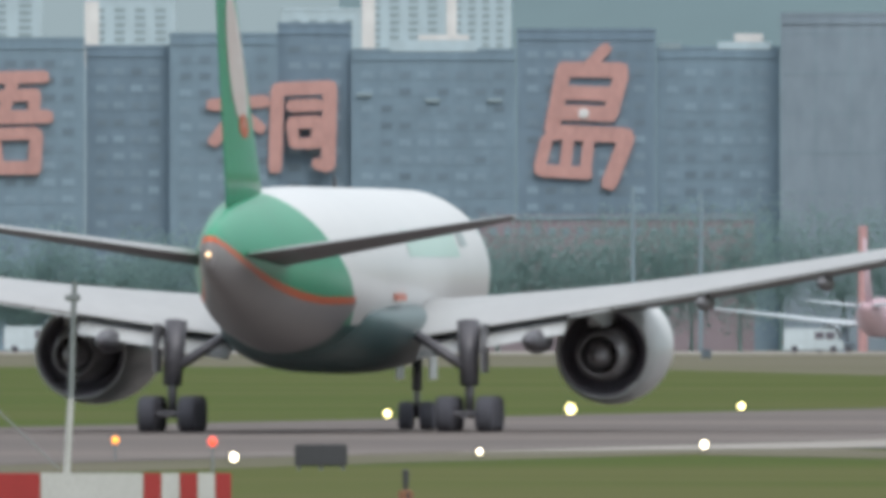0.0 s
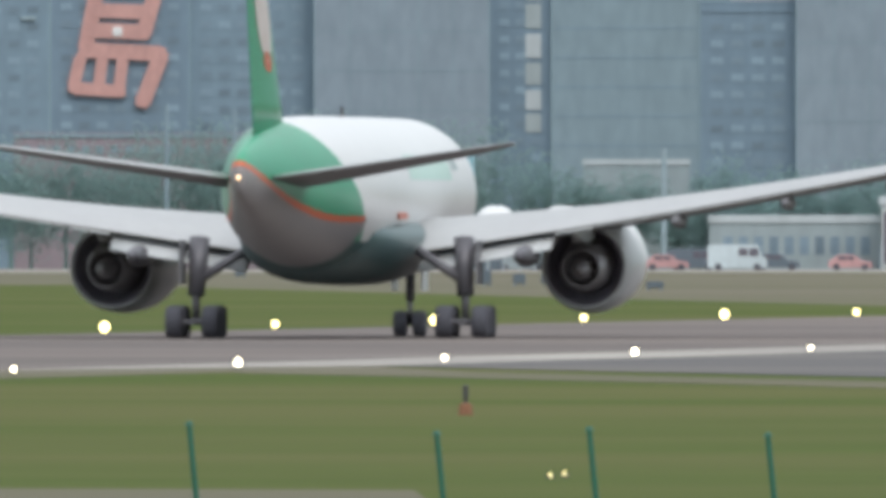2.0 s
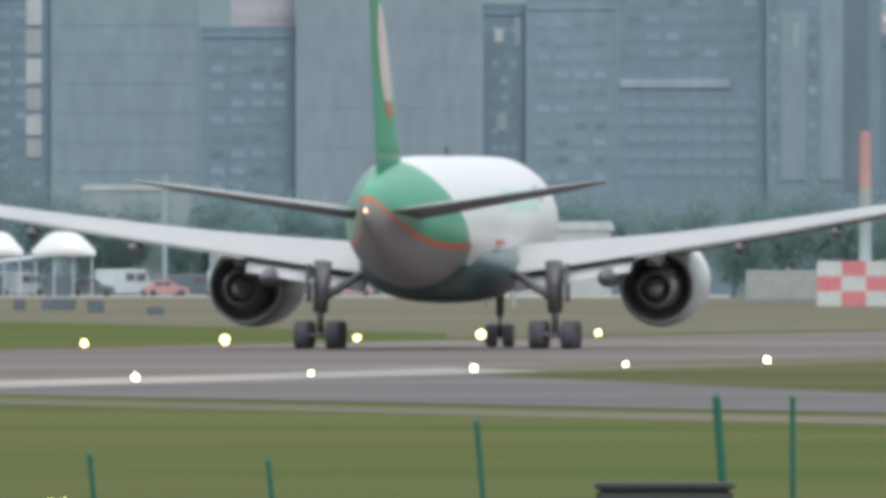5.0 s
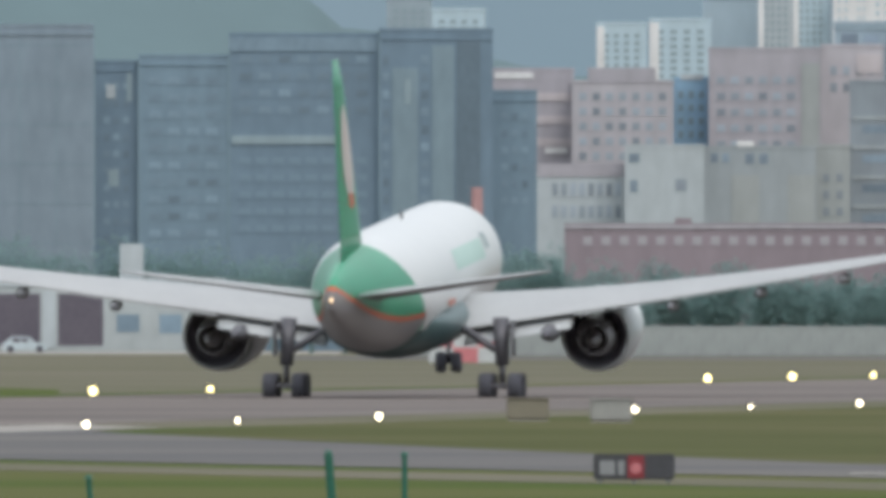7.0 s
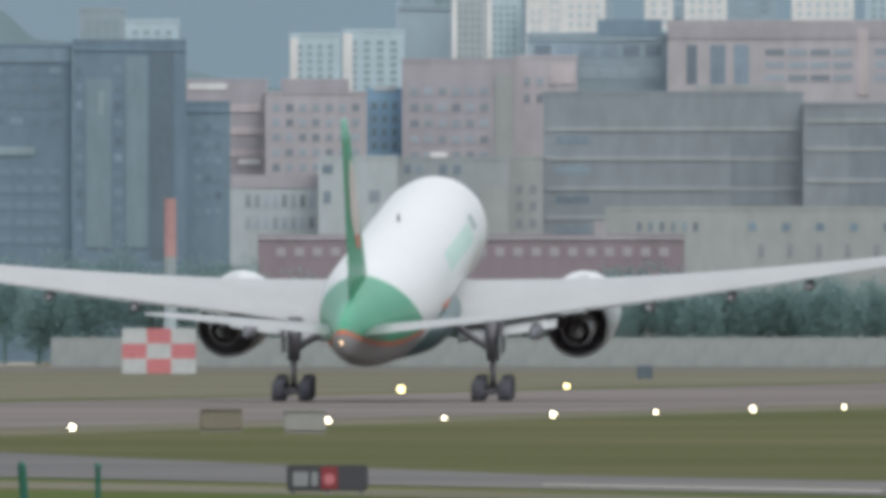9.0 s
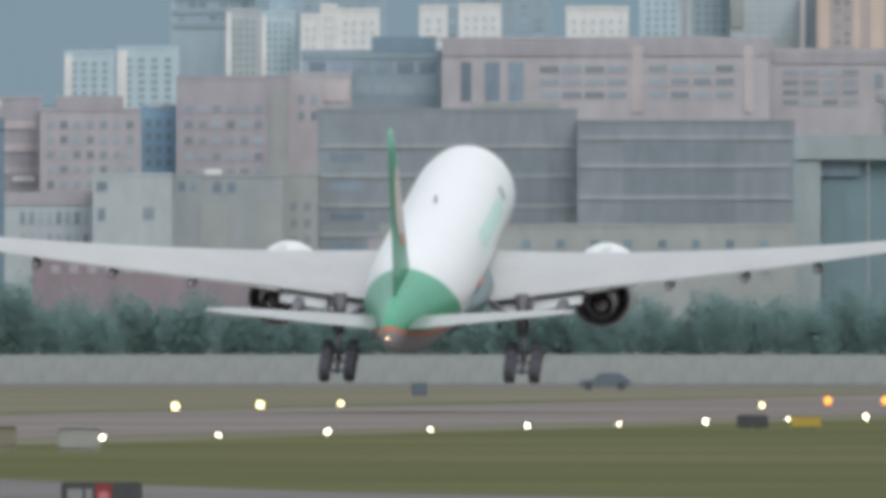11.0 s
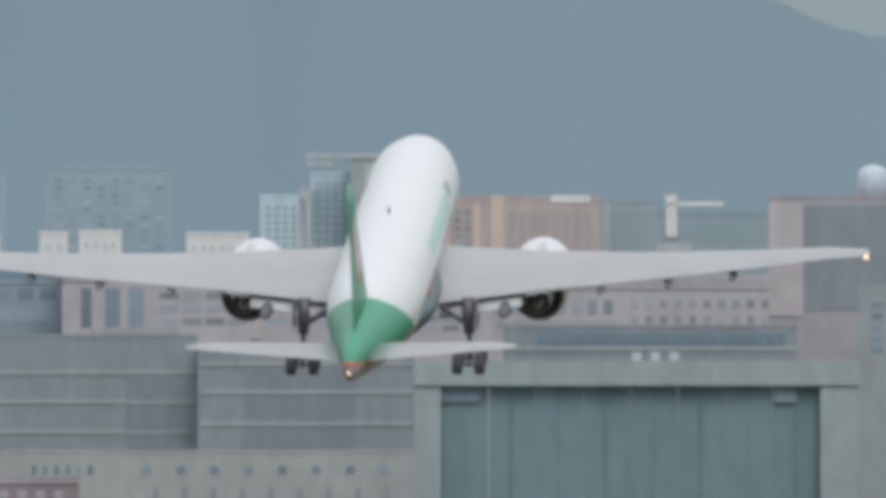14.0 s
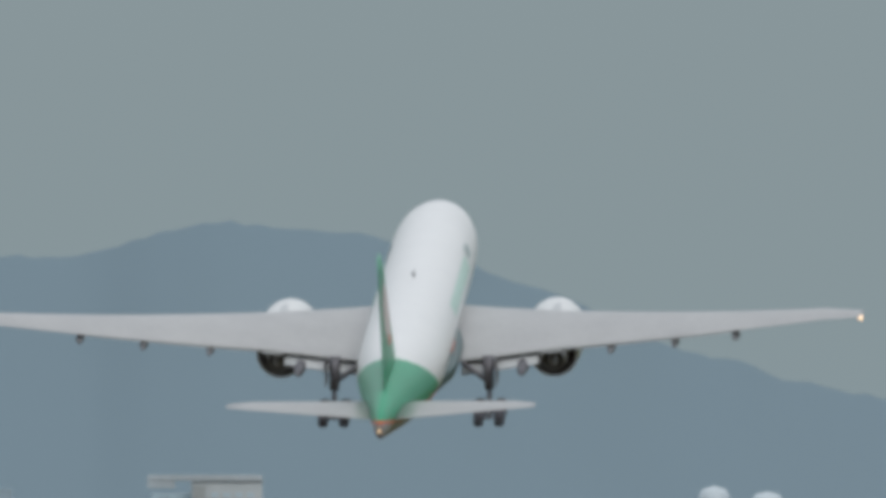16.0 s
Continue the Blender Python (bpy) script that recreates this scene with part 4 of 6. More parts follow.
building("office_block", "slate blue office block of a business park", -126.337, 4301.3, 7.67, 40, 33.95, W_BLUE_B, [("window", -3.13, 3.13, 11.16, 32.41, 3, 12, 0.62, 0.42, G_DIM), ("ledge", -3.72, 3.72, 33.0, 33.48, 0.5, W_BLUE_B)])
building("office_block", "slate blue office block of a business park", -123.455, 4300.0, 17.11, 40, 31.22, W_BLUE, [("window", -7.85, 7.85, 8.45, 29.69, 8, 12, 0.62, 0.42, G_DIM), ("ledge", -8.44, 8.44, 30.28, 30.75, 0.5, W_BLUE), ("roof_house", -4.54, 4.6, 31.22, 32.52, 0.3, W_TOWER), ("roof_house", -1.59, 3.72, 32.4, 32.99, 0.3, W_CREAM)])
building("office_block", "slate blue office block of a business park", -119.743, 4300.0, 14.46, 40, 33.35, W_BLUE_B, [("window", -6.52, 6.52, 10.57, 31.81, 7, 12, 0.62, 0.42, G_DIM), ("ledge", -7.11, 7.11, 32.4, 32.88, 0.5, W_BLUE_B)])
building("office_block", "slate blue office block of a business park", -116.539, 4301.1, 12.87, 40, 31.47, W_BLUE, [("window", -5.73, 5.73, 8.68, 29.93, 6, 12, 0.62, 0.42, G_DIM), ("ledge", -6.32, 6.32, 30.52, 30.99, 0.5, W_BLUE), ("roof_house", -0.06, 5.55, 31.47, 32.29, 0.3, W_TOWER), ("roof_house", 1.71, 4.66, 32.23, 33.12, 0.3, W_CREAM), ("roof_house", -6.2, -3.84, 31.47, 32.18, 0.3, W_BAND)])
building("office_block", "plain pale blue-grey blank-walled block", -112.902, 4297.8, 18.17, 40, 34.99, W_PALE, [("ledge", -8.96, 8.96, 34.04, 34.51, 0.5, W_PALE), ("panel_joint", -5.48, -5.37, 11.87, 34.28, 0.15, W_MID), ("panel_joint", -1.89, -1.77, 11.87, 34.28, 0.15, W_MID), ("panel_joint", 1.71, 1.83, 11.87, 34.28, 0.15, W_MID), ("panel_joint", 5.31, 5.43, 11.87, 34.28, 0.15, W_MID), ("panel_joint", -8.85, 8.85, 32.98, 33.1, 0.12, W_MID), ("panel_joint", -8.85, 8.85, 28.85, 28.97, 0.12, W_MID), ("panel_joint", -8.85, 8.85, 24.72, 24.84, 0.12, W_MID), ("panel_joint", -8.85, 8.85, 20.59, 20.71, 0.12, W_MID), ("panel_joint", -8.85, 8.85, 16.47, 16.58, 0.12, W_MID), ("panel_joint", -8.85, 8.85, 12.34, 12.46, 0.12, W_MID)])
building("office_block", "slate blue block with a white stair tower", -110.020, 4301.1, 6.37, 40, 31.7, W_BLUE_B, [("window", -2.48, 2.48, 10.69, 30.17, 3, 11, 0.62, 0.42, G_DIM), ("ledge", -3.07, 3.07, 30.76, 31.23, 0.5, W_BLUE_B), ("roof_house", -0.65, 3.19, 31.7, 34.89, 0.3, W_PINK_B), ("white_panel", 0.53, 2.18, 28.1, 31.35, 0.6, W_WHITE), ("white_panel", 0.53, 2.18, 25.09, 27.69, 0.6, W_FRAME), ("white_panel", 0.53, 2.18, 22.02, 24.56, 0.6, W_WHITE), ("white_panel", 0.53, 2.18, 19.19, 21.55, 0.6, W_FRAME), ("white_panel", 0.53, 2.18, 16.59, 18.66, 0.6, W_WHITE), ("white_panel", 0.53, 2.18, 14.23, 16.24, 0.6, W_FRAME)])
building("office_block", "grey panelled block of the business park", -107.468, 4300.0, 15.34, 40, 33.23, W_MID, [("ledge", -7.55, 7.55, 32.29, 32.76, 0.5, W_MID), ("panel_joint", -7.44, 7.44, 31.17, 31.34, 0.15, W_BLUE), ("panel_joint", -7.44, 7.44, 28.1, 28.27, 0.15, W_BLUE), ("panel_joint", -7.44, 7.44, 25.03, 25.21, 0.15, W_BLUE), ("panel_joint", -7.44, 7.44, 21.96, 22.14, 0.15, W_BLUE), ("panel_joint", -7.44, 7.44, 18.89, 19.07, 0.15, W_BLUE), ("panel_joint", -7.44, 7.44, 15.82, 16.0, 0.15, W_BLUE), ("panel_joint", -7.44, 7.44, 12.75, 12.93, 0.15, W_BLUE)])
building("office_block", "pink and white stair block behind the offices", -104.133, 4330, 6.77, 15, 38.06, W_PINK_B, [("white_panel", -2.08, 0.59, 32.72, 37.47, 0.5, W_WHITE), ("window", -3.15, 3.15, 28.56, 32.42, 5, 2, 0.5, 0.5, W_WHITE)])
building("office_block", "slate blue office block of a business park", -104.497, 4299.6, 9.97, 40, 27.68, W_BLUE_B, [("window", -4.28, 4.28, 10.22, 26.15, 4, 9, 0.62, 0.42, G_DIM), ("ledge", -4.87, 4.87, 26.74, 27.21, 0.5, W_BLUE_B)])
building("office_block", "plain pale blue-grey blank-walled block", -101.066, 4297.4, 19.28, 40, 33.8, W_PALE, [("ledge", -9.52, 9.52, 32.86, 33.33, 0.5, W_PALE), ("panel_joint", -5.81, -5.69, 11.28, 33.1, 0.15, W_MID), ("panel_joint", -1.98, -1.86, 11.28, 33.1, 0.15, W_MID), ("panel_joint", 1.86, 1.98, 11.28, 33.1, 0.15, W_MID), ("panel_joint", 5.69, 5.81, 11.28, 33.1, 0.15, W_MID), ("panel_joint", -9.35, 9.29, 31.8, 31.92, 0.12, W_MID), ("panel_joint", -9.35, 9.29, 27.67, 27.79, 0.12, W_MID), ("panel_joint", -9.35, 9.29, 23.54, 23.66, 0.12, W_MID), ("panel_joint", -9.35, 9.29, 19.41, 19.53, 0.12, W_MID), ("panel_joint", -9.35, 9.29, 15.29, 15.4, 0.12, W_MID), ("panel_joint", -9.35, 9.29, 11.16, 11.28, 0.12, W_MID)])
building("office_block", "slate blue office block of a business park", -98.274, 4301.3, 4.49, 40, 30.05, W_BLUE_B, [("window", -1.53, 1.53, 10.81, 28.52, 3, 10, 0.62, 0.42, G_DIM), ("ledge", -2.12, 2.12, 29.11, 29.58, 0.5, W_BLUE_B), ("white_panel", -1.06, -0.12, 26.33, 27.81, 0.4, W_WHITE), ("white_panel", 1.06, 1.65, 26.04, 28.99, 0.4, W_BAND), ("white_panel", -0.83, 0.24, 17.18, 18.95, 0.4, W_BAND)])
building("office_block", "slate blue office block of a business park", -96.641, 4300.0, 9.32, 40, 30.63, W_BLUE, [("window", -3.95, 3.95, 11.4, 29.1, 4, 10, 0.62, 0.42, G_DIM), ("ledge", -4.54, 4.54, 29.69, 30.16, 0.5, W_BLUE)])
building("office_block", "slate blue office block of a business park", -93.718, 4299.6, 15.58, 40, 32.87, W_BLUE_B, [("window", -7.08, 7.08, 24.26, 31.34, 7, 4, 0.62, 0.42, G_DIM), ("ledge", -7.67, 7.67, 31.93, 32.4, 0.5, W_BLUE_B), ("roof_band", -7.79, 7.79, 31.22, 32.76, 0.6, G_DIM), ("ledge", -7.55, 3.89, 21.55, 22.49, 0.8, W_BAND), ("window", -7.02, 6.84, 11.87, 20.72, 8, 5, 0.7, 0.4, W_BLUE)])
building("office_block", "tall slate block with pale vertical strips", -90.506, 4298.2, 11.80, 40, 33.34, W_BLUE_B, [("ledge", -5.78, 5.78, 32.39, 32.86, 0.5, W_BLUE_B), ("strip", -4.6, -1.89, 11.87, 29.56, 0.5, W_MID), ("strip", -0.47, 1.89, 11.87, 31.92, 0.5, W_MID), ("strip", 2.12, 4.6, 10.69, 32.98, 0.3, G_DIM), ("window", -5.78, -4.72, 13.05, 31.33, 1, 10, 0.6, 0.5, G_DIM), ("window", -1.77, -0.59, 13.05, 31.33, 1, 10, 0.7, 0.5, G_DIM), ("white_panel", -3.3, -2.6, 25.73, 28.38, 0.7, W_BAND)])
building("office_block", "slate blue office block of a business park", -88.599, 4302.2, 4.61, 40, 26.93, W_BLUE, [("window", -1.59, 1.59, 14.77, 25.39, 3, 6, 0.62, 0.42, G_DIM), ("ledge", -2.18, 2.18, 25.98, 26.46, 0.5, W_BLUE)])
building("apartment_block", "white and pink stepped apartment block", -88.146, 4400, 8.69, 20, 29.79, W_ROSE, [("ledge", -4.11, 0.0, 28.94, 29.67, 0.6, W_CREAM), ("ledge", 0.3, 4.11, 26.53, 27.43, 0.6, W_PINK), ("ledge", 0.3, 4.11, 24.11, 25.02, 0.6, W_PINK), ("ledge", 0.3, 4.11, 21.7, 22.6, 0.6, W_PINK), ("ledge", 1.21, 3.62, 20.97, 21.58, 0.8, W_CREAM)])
building("apartment_block", "hazy pink apartment block with square windows", -85.978, 4380, 10.82, 25, 28.35, W_PINK_B, [("upper_storey", -3.73, 3.49, 28.35, 30.04, 0.3, W_ROSE), ("window", -4.93, 4.93, 19.82, 27.75, 7, 5, 0.55, 0.5, G_SOFT)])
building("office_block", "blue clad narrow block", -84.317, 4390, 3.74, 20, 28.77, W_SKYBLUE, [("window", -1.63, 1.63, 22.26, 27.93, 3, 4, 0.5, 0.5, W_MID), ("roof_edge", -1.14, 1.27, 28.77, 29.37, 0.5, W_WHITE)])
building("apartment_block", "hazy pink block with a pale stair strip", -82.520, 4385, 12.03, 25, 31.87, W_ROSE, [("window", -5.42, 3.49, 21.04, 29.58, 6, 5, 0.6, 0.45, G_SOFT), ("strip", 3.85, 5.78, 20.44, 30.55, 0.6, W_BEIGE), ("window", 4.09, 5.54, 21.04, 30.06, 1, 6, 0.5, 0.4, W_ROSE)])
building("apartment_block", "hazy pink block beside the grey hall", -80.393, 4395, 6.63, 25, 32.29, W_PINK_B, [("window", -2.71, 2.71, 27.11, 30.73, 4, 2, 0.5, 0.5, G_SOFT), ("ledge", 0.42, 3.08, 29.52, 31.57, 0.5, W_PINK)])
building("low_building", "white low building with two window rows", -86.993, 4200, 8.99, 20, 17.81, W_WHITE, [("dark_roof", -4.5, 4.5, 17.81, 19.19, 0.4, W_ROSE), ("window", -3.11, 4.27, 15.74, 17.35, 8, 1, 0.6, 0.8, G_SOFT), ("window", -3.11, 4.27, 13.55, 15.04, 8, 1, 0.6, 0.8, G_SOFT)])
building("low_building", "white hall with few dark windows", -84.962, 4190, 8.05, 20, 20.77, W_WHITE, [("window", -3.79, -2.41, 19.16, 20.31, 1, 1, 0.8, 0.8, G_DARK), ("window", -3.56, -2.7, 16.17, 17.55, 1, 1, 0.9, 0.9, G_DARK), ("window", 1.03, 2.3, 16.28, 17.66, 1, 1, 0.9, 0.9, G_SOFT)])
building("low_building", "pale hall with white piers and small windows", -82.643, 4195, 11.40, 20, 20.67, W_LOUVRE_B, [("pier", -2.94, -0.06, 12.84, 18.03, 0.4, W_BEIGE), ("pier", 2.82, 5.58, 12.84, 18.03, 0.4, W_BEIGE), ("window", -5.24, -2.94, 19.18, 20.33, 2, 1, 0.6, 0.8, G_DARK), ("window", -1.78, 1.09, 19.06, 20.33, 2, 1, 0.6, 0.8, G_DARK), ("ledge", -2.36, -0.63, 20.9, 21.48, 0.6, W_CREAM)])
building("low_building", "pale grey link building", -80.873, 4198, 3.46, 20, 20.8, W_BEIGE, [("window", -1.38, 1.38, 13.43, 18.61, 2, 3, 0.5, 0.5, W_LOUVRE)])
building("industrial_hall", "grey louvred hall with pale floor bands", -77.305, 4210, 26.58, 40, 27.43, W_LOUVRE, [("floor_band", -13.0, 13.0, 23.62, 24.14, 0.5, W_LOUVRE_B), ("floor_band", -13.0, 13.0, 20.62, 21.14, 0.5, W_LOUVRE_B), ("floor_band", -13.0, 13.0, 17.55, 18.07, 0.5, W_LOUVRE_B), ("floor_band", -13.0, 13.0, 14.55, 15.07, 0.5, W_LOUVRE_B), ("window_slot", -12.02, -8.55, 22.35, 23.16, 0.15, G_DARK), ("window_slot", -12.02, -8.55, 19.34, 20.15, 0.15, G_DARK), ("window_slot", -12.02, -8.55, 16.28, 17.09, 0.15, G_DARK), ("window_slot", -12.02, -8.55, 13.22, 14.03, 0.15, G_DARK), ("panel", 5.89, 10.75, 16.05, 23.16, 0.3, W_LOUVRE_D)])
building("industrial_hall", "grey hall with pale floor bands", -71.507, 4205, 22.22, 40, 26.25, W_LOUVRE, [("floor_band", -10.82, 10.82, 24.46, 24.98, 0.5, W_LOUVRE_B), ("floor_band", -10.82, 10.82, 21.58, 22.1, 0.5, W_LOUVRE_B), ("floor_band", -10.82, 10.82, 18.35, 18.86, 0.5, W_LOUVRE_B), ("floor_band", -10.82, 10.82, 15.34, 15.86, 0.5, W_LOUVRE_B), ("panel", -6.49, 5.05, 16.04, 24.06, 0.2, W_LOUVRE_D)])
building("low_building", "beige low building with small windows", -73.909, 4120, 41.56, 20, 15.41, W_BEIGE, [("window", -17.95, -11.17, 13.15, 14.28, 6, 1, 0.4, 0.8, G_DARK), ("window", -7.77, 19.36, 13.15, 14.28, 8, 1, 0.25, 0.7, G_DIM), ("window", -6.64, 19.36, 10.44, 12.13, 9, 1, 0.2, 0.8, W_LOUVRE)])
building("office_block", "flat-roofed block with two window rows", -79.130, 4420, 15.16, 30, 34.88, W_MID_FAR, [("window", -7.1, 7.1, 32.57, 34.03, 6, 1, 0.75, 0.8, G_DARK), ("window", -7.1, 7.1, 30.15, 31.6, 6, 1, 0.75, 0.8, W_FAR), ("ledge", -7.58, 7.58, 34.27, 34.76, 0.6, W_BAND), ("roof_house", -0.06, 6.85, 34.88, 36.64, 0.3, W_BLUE)])
building("factory_block", "long pink tiled block with tall windows", -73.463, 4400, 35.02, 40, 36.07, W_PINK_B, [("cornice", -17.51, 17.51, 34.38, 35.83, 0.5, W_ROSE), ("window", -15.7, -14.13, 29.55, 33.77, 1, 1, 0.7, 1, G_DARK), ("window", -13.04, -11.23, 29.55, 33.77, 1, 1, 0.9, 1, G_DARK), ("window", -10.51, -8.69, 29.55, 33.77, 1, 1, 0.9, 1, G_DARK), ("window", -7.25, 2.42, 29.55, 33.65, 4, 3, 0.85, 0.5, G_SOFT), ("pier", 2.78, 3.99, 28.34, 35.59, 0.6, W_PINK), ("window", 4.35, 13.89, 29.55, 33.77, 4, 3, 0.8, 0.5, G_SOFT), ("pier", 14.73, 15.82, 28.34, 35.59, 0.6, W_PINK), ("ledge", -14.49, -4.83, 28.58, 29.43, 0.6, W_BEIGE)])
building("factory_block", "long pink tiled block with dull windows", -63.980, 4405, 48.24, 40, 34.9, W_PINK_B, [("cornice", -24.12, 24.12, 33.57, 34.77, 0.5, W_ROSE), ("window", -23.03, -14.57, 28.97, 33.2, 4, 4, 0.8, 0.5, G_SOFT), ("window", -13.36, -0.06, 30.79, 32.72, 8, 1, 0.6, 0.8, G_SOFT), ("ledge", -12.75, -0.06, 29.7, 30.42, 0.8, W_BEIGE), ("window", 1.15, 22.91, 29.58, 32.96, 14, 2, 0.5, 0.5, G_SOFT)])
building("plant_room", "dark roof building with small white vents", -63.170, 4230, 30.18, 30, 28.47, W_LOUVRE, [("dark_band", -11.61, 13.93, 26.84, 28.01, 0.4, G_DIM), ("window", -2.32, 3.48, 25.1, 26.15, 3, 1, 0.5, 0.9, W_JETWHITE), ("ledge", -15.09, 15.09, 26.15, 26.73, 0.5, W_LOUVRE_B)])

hangar = empty("hangar", site(-63.486, 4150), "pale concrete hangar with a tall teal sliding door", "hangar")
part("side_column", box(bmesh.new(), -22.5, -19.7, 0, 30, 0, 22.21, 0, 0.1), W_FRAME, hangar, "pale concrete column")
part("side_column", box(bmesh.new(), 18.45, 22.5, 0, 30, 0, 22.21, 0, 0.1), W_FRAME, hangar, "pale concrete column")
part("roof_beam", box(bmesh.new(), -22.5, 22.5, -0.3, 30, 22.21, 24.77, 0, 0.1), W_FRAME, hangar, "pale concrete roof beam")
for k in range(8):
    x0 = -19.7 + k * 4.769
    part("door_panel", box(bmesh.new(), x0 + 0.06, x0 + 4.769 - 0.06, 1.2 + 0.12 * (k % 2), 1.6 + 0.12 * (k % 2), 0, 22.21, 0, 0.04), W_TEAL, hangar)
    part("door_rib", box(bmesh.new(), x0 + 2.2, x0 + 2.4, 1.14, 1.3, 0, 22.1), W_TEAL_B, hangar)
# solid dark panels give the shade of openings above the door
for x0, x1, z0, z1 in ((-19.7, -15.78, 20.62, 22.1), (13.84, 16.12, 20.62, 22.1)):
    part("dark_opening", box(bmesh.new(), x0, x1, 0.8, 1.0, z0, z1), G_DARK, hangar)

building("shed", "long shed with a haze-dulled red roof", -82.211, 4020, 41.65, 15, 12.39, W_REDROOF, [("roof_edge", -20.83, 20.83, 12.17, 12.61, 0.6, W_ROSE), ("window", -19.45, 19.72, 10.41, 11.67, 22, 1, 0.5, 0.7, W_ROSE), ("gable", -10.07, -8.41, 12.39, 13.27, 0.4, W_REDROOF), ("gable", 12.0, 13.21, 12.39, 14.05, 0.4, W_ROSE)])
building("shed", "long shed with a haze-dulled red roof", -118.988, 4260, 28.35, 12, 13.79, W_REDROOF, [("roof_edge", -14.18, 14.18, 13.56, 14.02, 0.6, W_MID), ("window", -13.59, 13.59, 11.8, 12.97, 18, 1, 0.5, 0.7, W_MID)])
building("shed", "low pale-roofed shed behind the trees", -107.207, 4230, 10.91, 12, 11.06, W_SHEDROOF, [("roof_edge", -5.57, 5.57, 10.71, 11.29, 0.6, W_WHITE)])
# bays here are flat dark panels, their inner shade painted on
building("terminal_shed", "white airfield shed with painted-shade bay panels and windows", -98.473, 4190, 23.29, 15, 7.2, W_SHED, [("roof_edge", -11.93, 11.93, 6.62, 7.43, 0.8, W_WHITE), ("open_bay", -11.4, -6.9, 0.64, 5.93, 0.1, G_BAY), ("open_bay", -5.1, -0.5, 0.64, 5.93, 0.1, G_BAY), ("pier", -6.6, -5.4, 0.41, 6.22, 0.5, W_WHITE), ("window", 0.72, 3.31, 1.91, 3.92, 1, 1, 0.9, 0.9, G_DIM), ("window", 5.09, 7.62, 1.79, 3.92, 1, 1, 0.9, 0.9, G_DIM), ("control_room", 1.18, 3.59, 7.31, 10.99, 0.3, W_WHITE)])
building("shed", "pale flat-roofed shed of the apron", -103.365, 4200, 17.41, 15, 5.25, W_SHEDROOF, [("roof_edge", -8.82, 8.82, 4.78, 5.59, 0.8, W_WHITE), ("window", -7.55, 8.01, 1.33, 3.63, 10, 1, 0.6, 0.8, G_DIM)])
# one flat panel paints the dimness under this roof
building("shed", "long grey open apron roof", -108.044, 4330, 22.58, 15, 8.95, W_SHEDROOF, [("roof_edge", -11.53, 11.53, 8.35, 9.19, 1.0, W_BAND), ("open_bay", -10.1, 10.1, 1.22, 7.17, 0.1, G_DIM)])

# perimeter wall, panel by panel
pw = empty("wall_perimeter", site(-72.228, 3860), "white rendered perimeter wall with posts", "wall", kind="structure")
panel = box(bmesh.new(), -1.94, 1.94, -0.1, 0.1, 0, 2.76, 0, 0.03)
first = part("wall_panel", panel, W_WALL, pw)
post = box(bmesh.new(), -0.15, 0.15, -0.18, 0.18, 0, 2.97, 0, 0.03)
first_post = part("wall_post", post, W_WALL, pw)
for k in range(-19, 24):
    if k:
        ob, po = new("wall_panel", first.data), new("wall_post", first_post.data)
    else:
        ob, po = first, first_post
    ob.parent = po.parent = pw
    ob.location, po.location = (k * 4.0, 0, 0), (k * 4.0 + 2.0, 0, 0)

hut = empty("equipment_hut", site(-89.793, 3400), "red and white checkered equipment hut beside a mast", "hut", "checkered huts")
part("wall", box(bmesh.new(), -2.99, 2.99, 0.05, 3.0, 0, 3.73), W_CHECK_W, hut)
for i in range(3):
    for j in range(3):
        x0, z0 = -3.03 + i * 2.022, j * 1.243
        part("painted_square", box(bmesh.new(), x0, x0 + 2.022, 0, 0.05, z0, z0 + 1.243), W_CHECK_R if (i + j) % 2 else W_CHECK_W, hut)

hut = empty("equipment_hut", site(-62.793, 3190), "wide haze-dulled red and white checkered equipment hut", "hut", "checkered huts")
part("wall", box(bmesh.new(), -6.20, 6.20, 0.05, 3.0, 0, 3.61), W_CHECK_FW, hut)
for i in range(7):
    for j in range(3):
        x0, z0 = -6.24 + i * 1.782, j * 1.204
        part("painted_square", box(bmesh.new(), x0, x0 + 1.782, 0, 0.05, z0, z0 + 1.204), W_CHECK_FR if (i + j) % 2 else W_CHECK_FW, hut)

mast = empty("mast", site(-89.518, 3402), "red and white banded aerial mast", "mast")
for k in range(3):
    part("mast_section", tube(bmesh.new(), (0, 0, k * 4.822), (0, 0, (k + 1) * 4.822), 0.55 - 0.02 * k, 0.55 - 0.02 * (k + 1), 10), W_MASTR if k == 2 else W_FRAME, mast)

mast = empty("mast", site(-113.026, 4180), "orange-red slender mast on the apron", "mast")
for k in range(1):
    part("mast_section", tube(bmesh.new(), (0, 0, k * 12.815), (0, 0, (k + 1) * 12.815), 0.5 - 0.02 * k, 0.5 - 0.02 * (k + 1), 10), W_MASTR if k == 0 else W_MASTR, mast)

mast = empty("mast", site(-111.228, 4180), "teal slender mast on the apron", "mast")
for k in range(2):
    part("mast_section", tube(bmesh.new(), (0, 0, k * 6.121), (0, 0, (k + 1) * 6.121), 0.45 - 0.02 * k, 0.45 - 0.02 * (k + 1), 10), W_TEALMAST if k == 1 else W_CLUTTER, mast)

mast = empty("mast", site(-118.611, 4200), "pale slender lamp mast on the apron", "mast")
for k in range(1):
    part("mast_section", tube(bmesh.new(), (0, 0, k * 16.888), (0, 0, (k + 1) * 16.888), 0.22 - 0.02 * k, 0.22 - 0.02 * (k + 1), 10), W_MID if k == 0 else W_MID, mast)

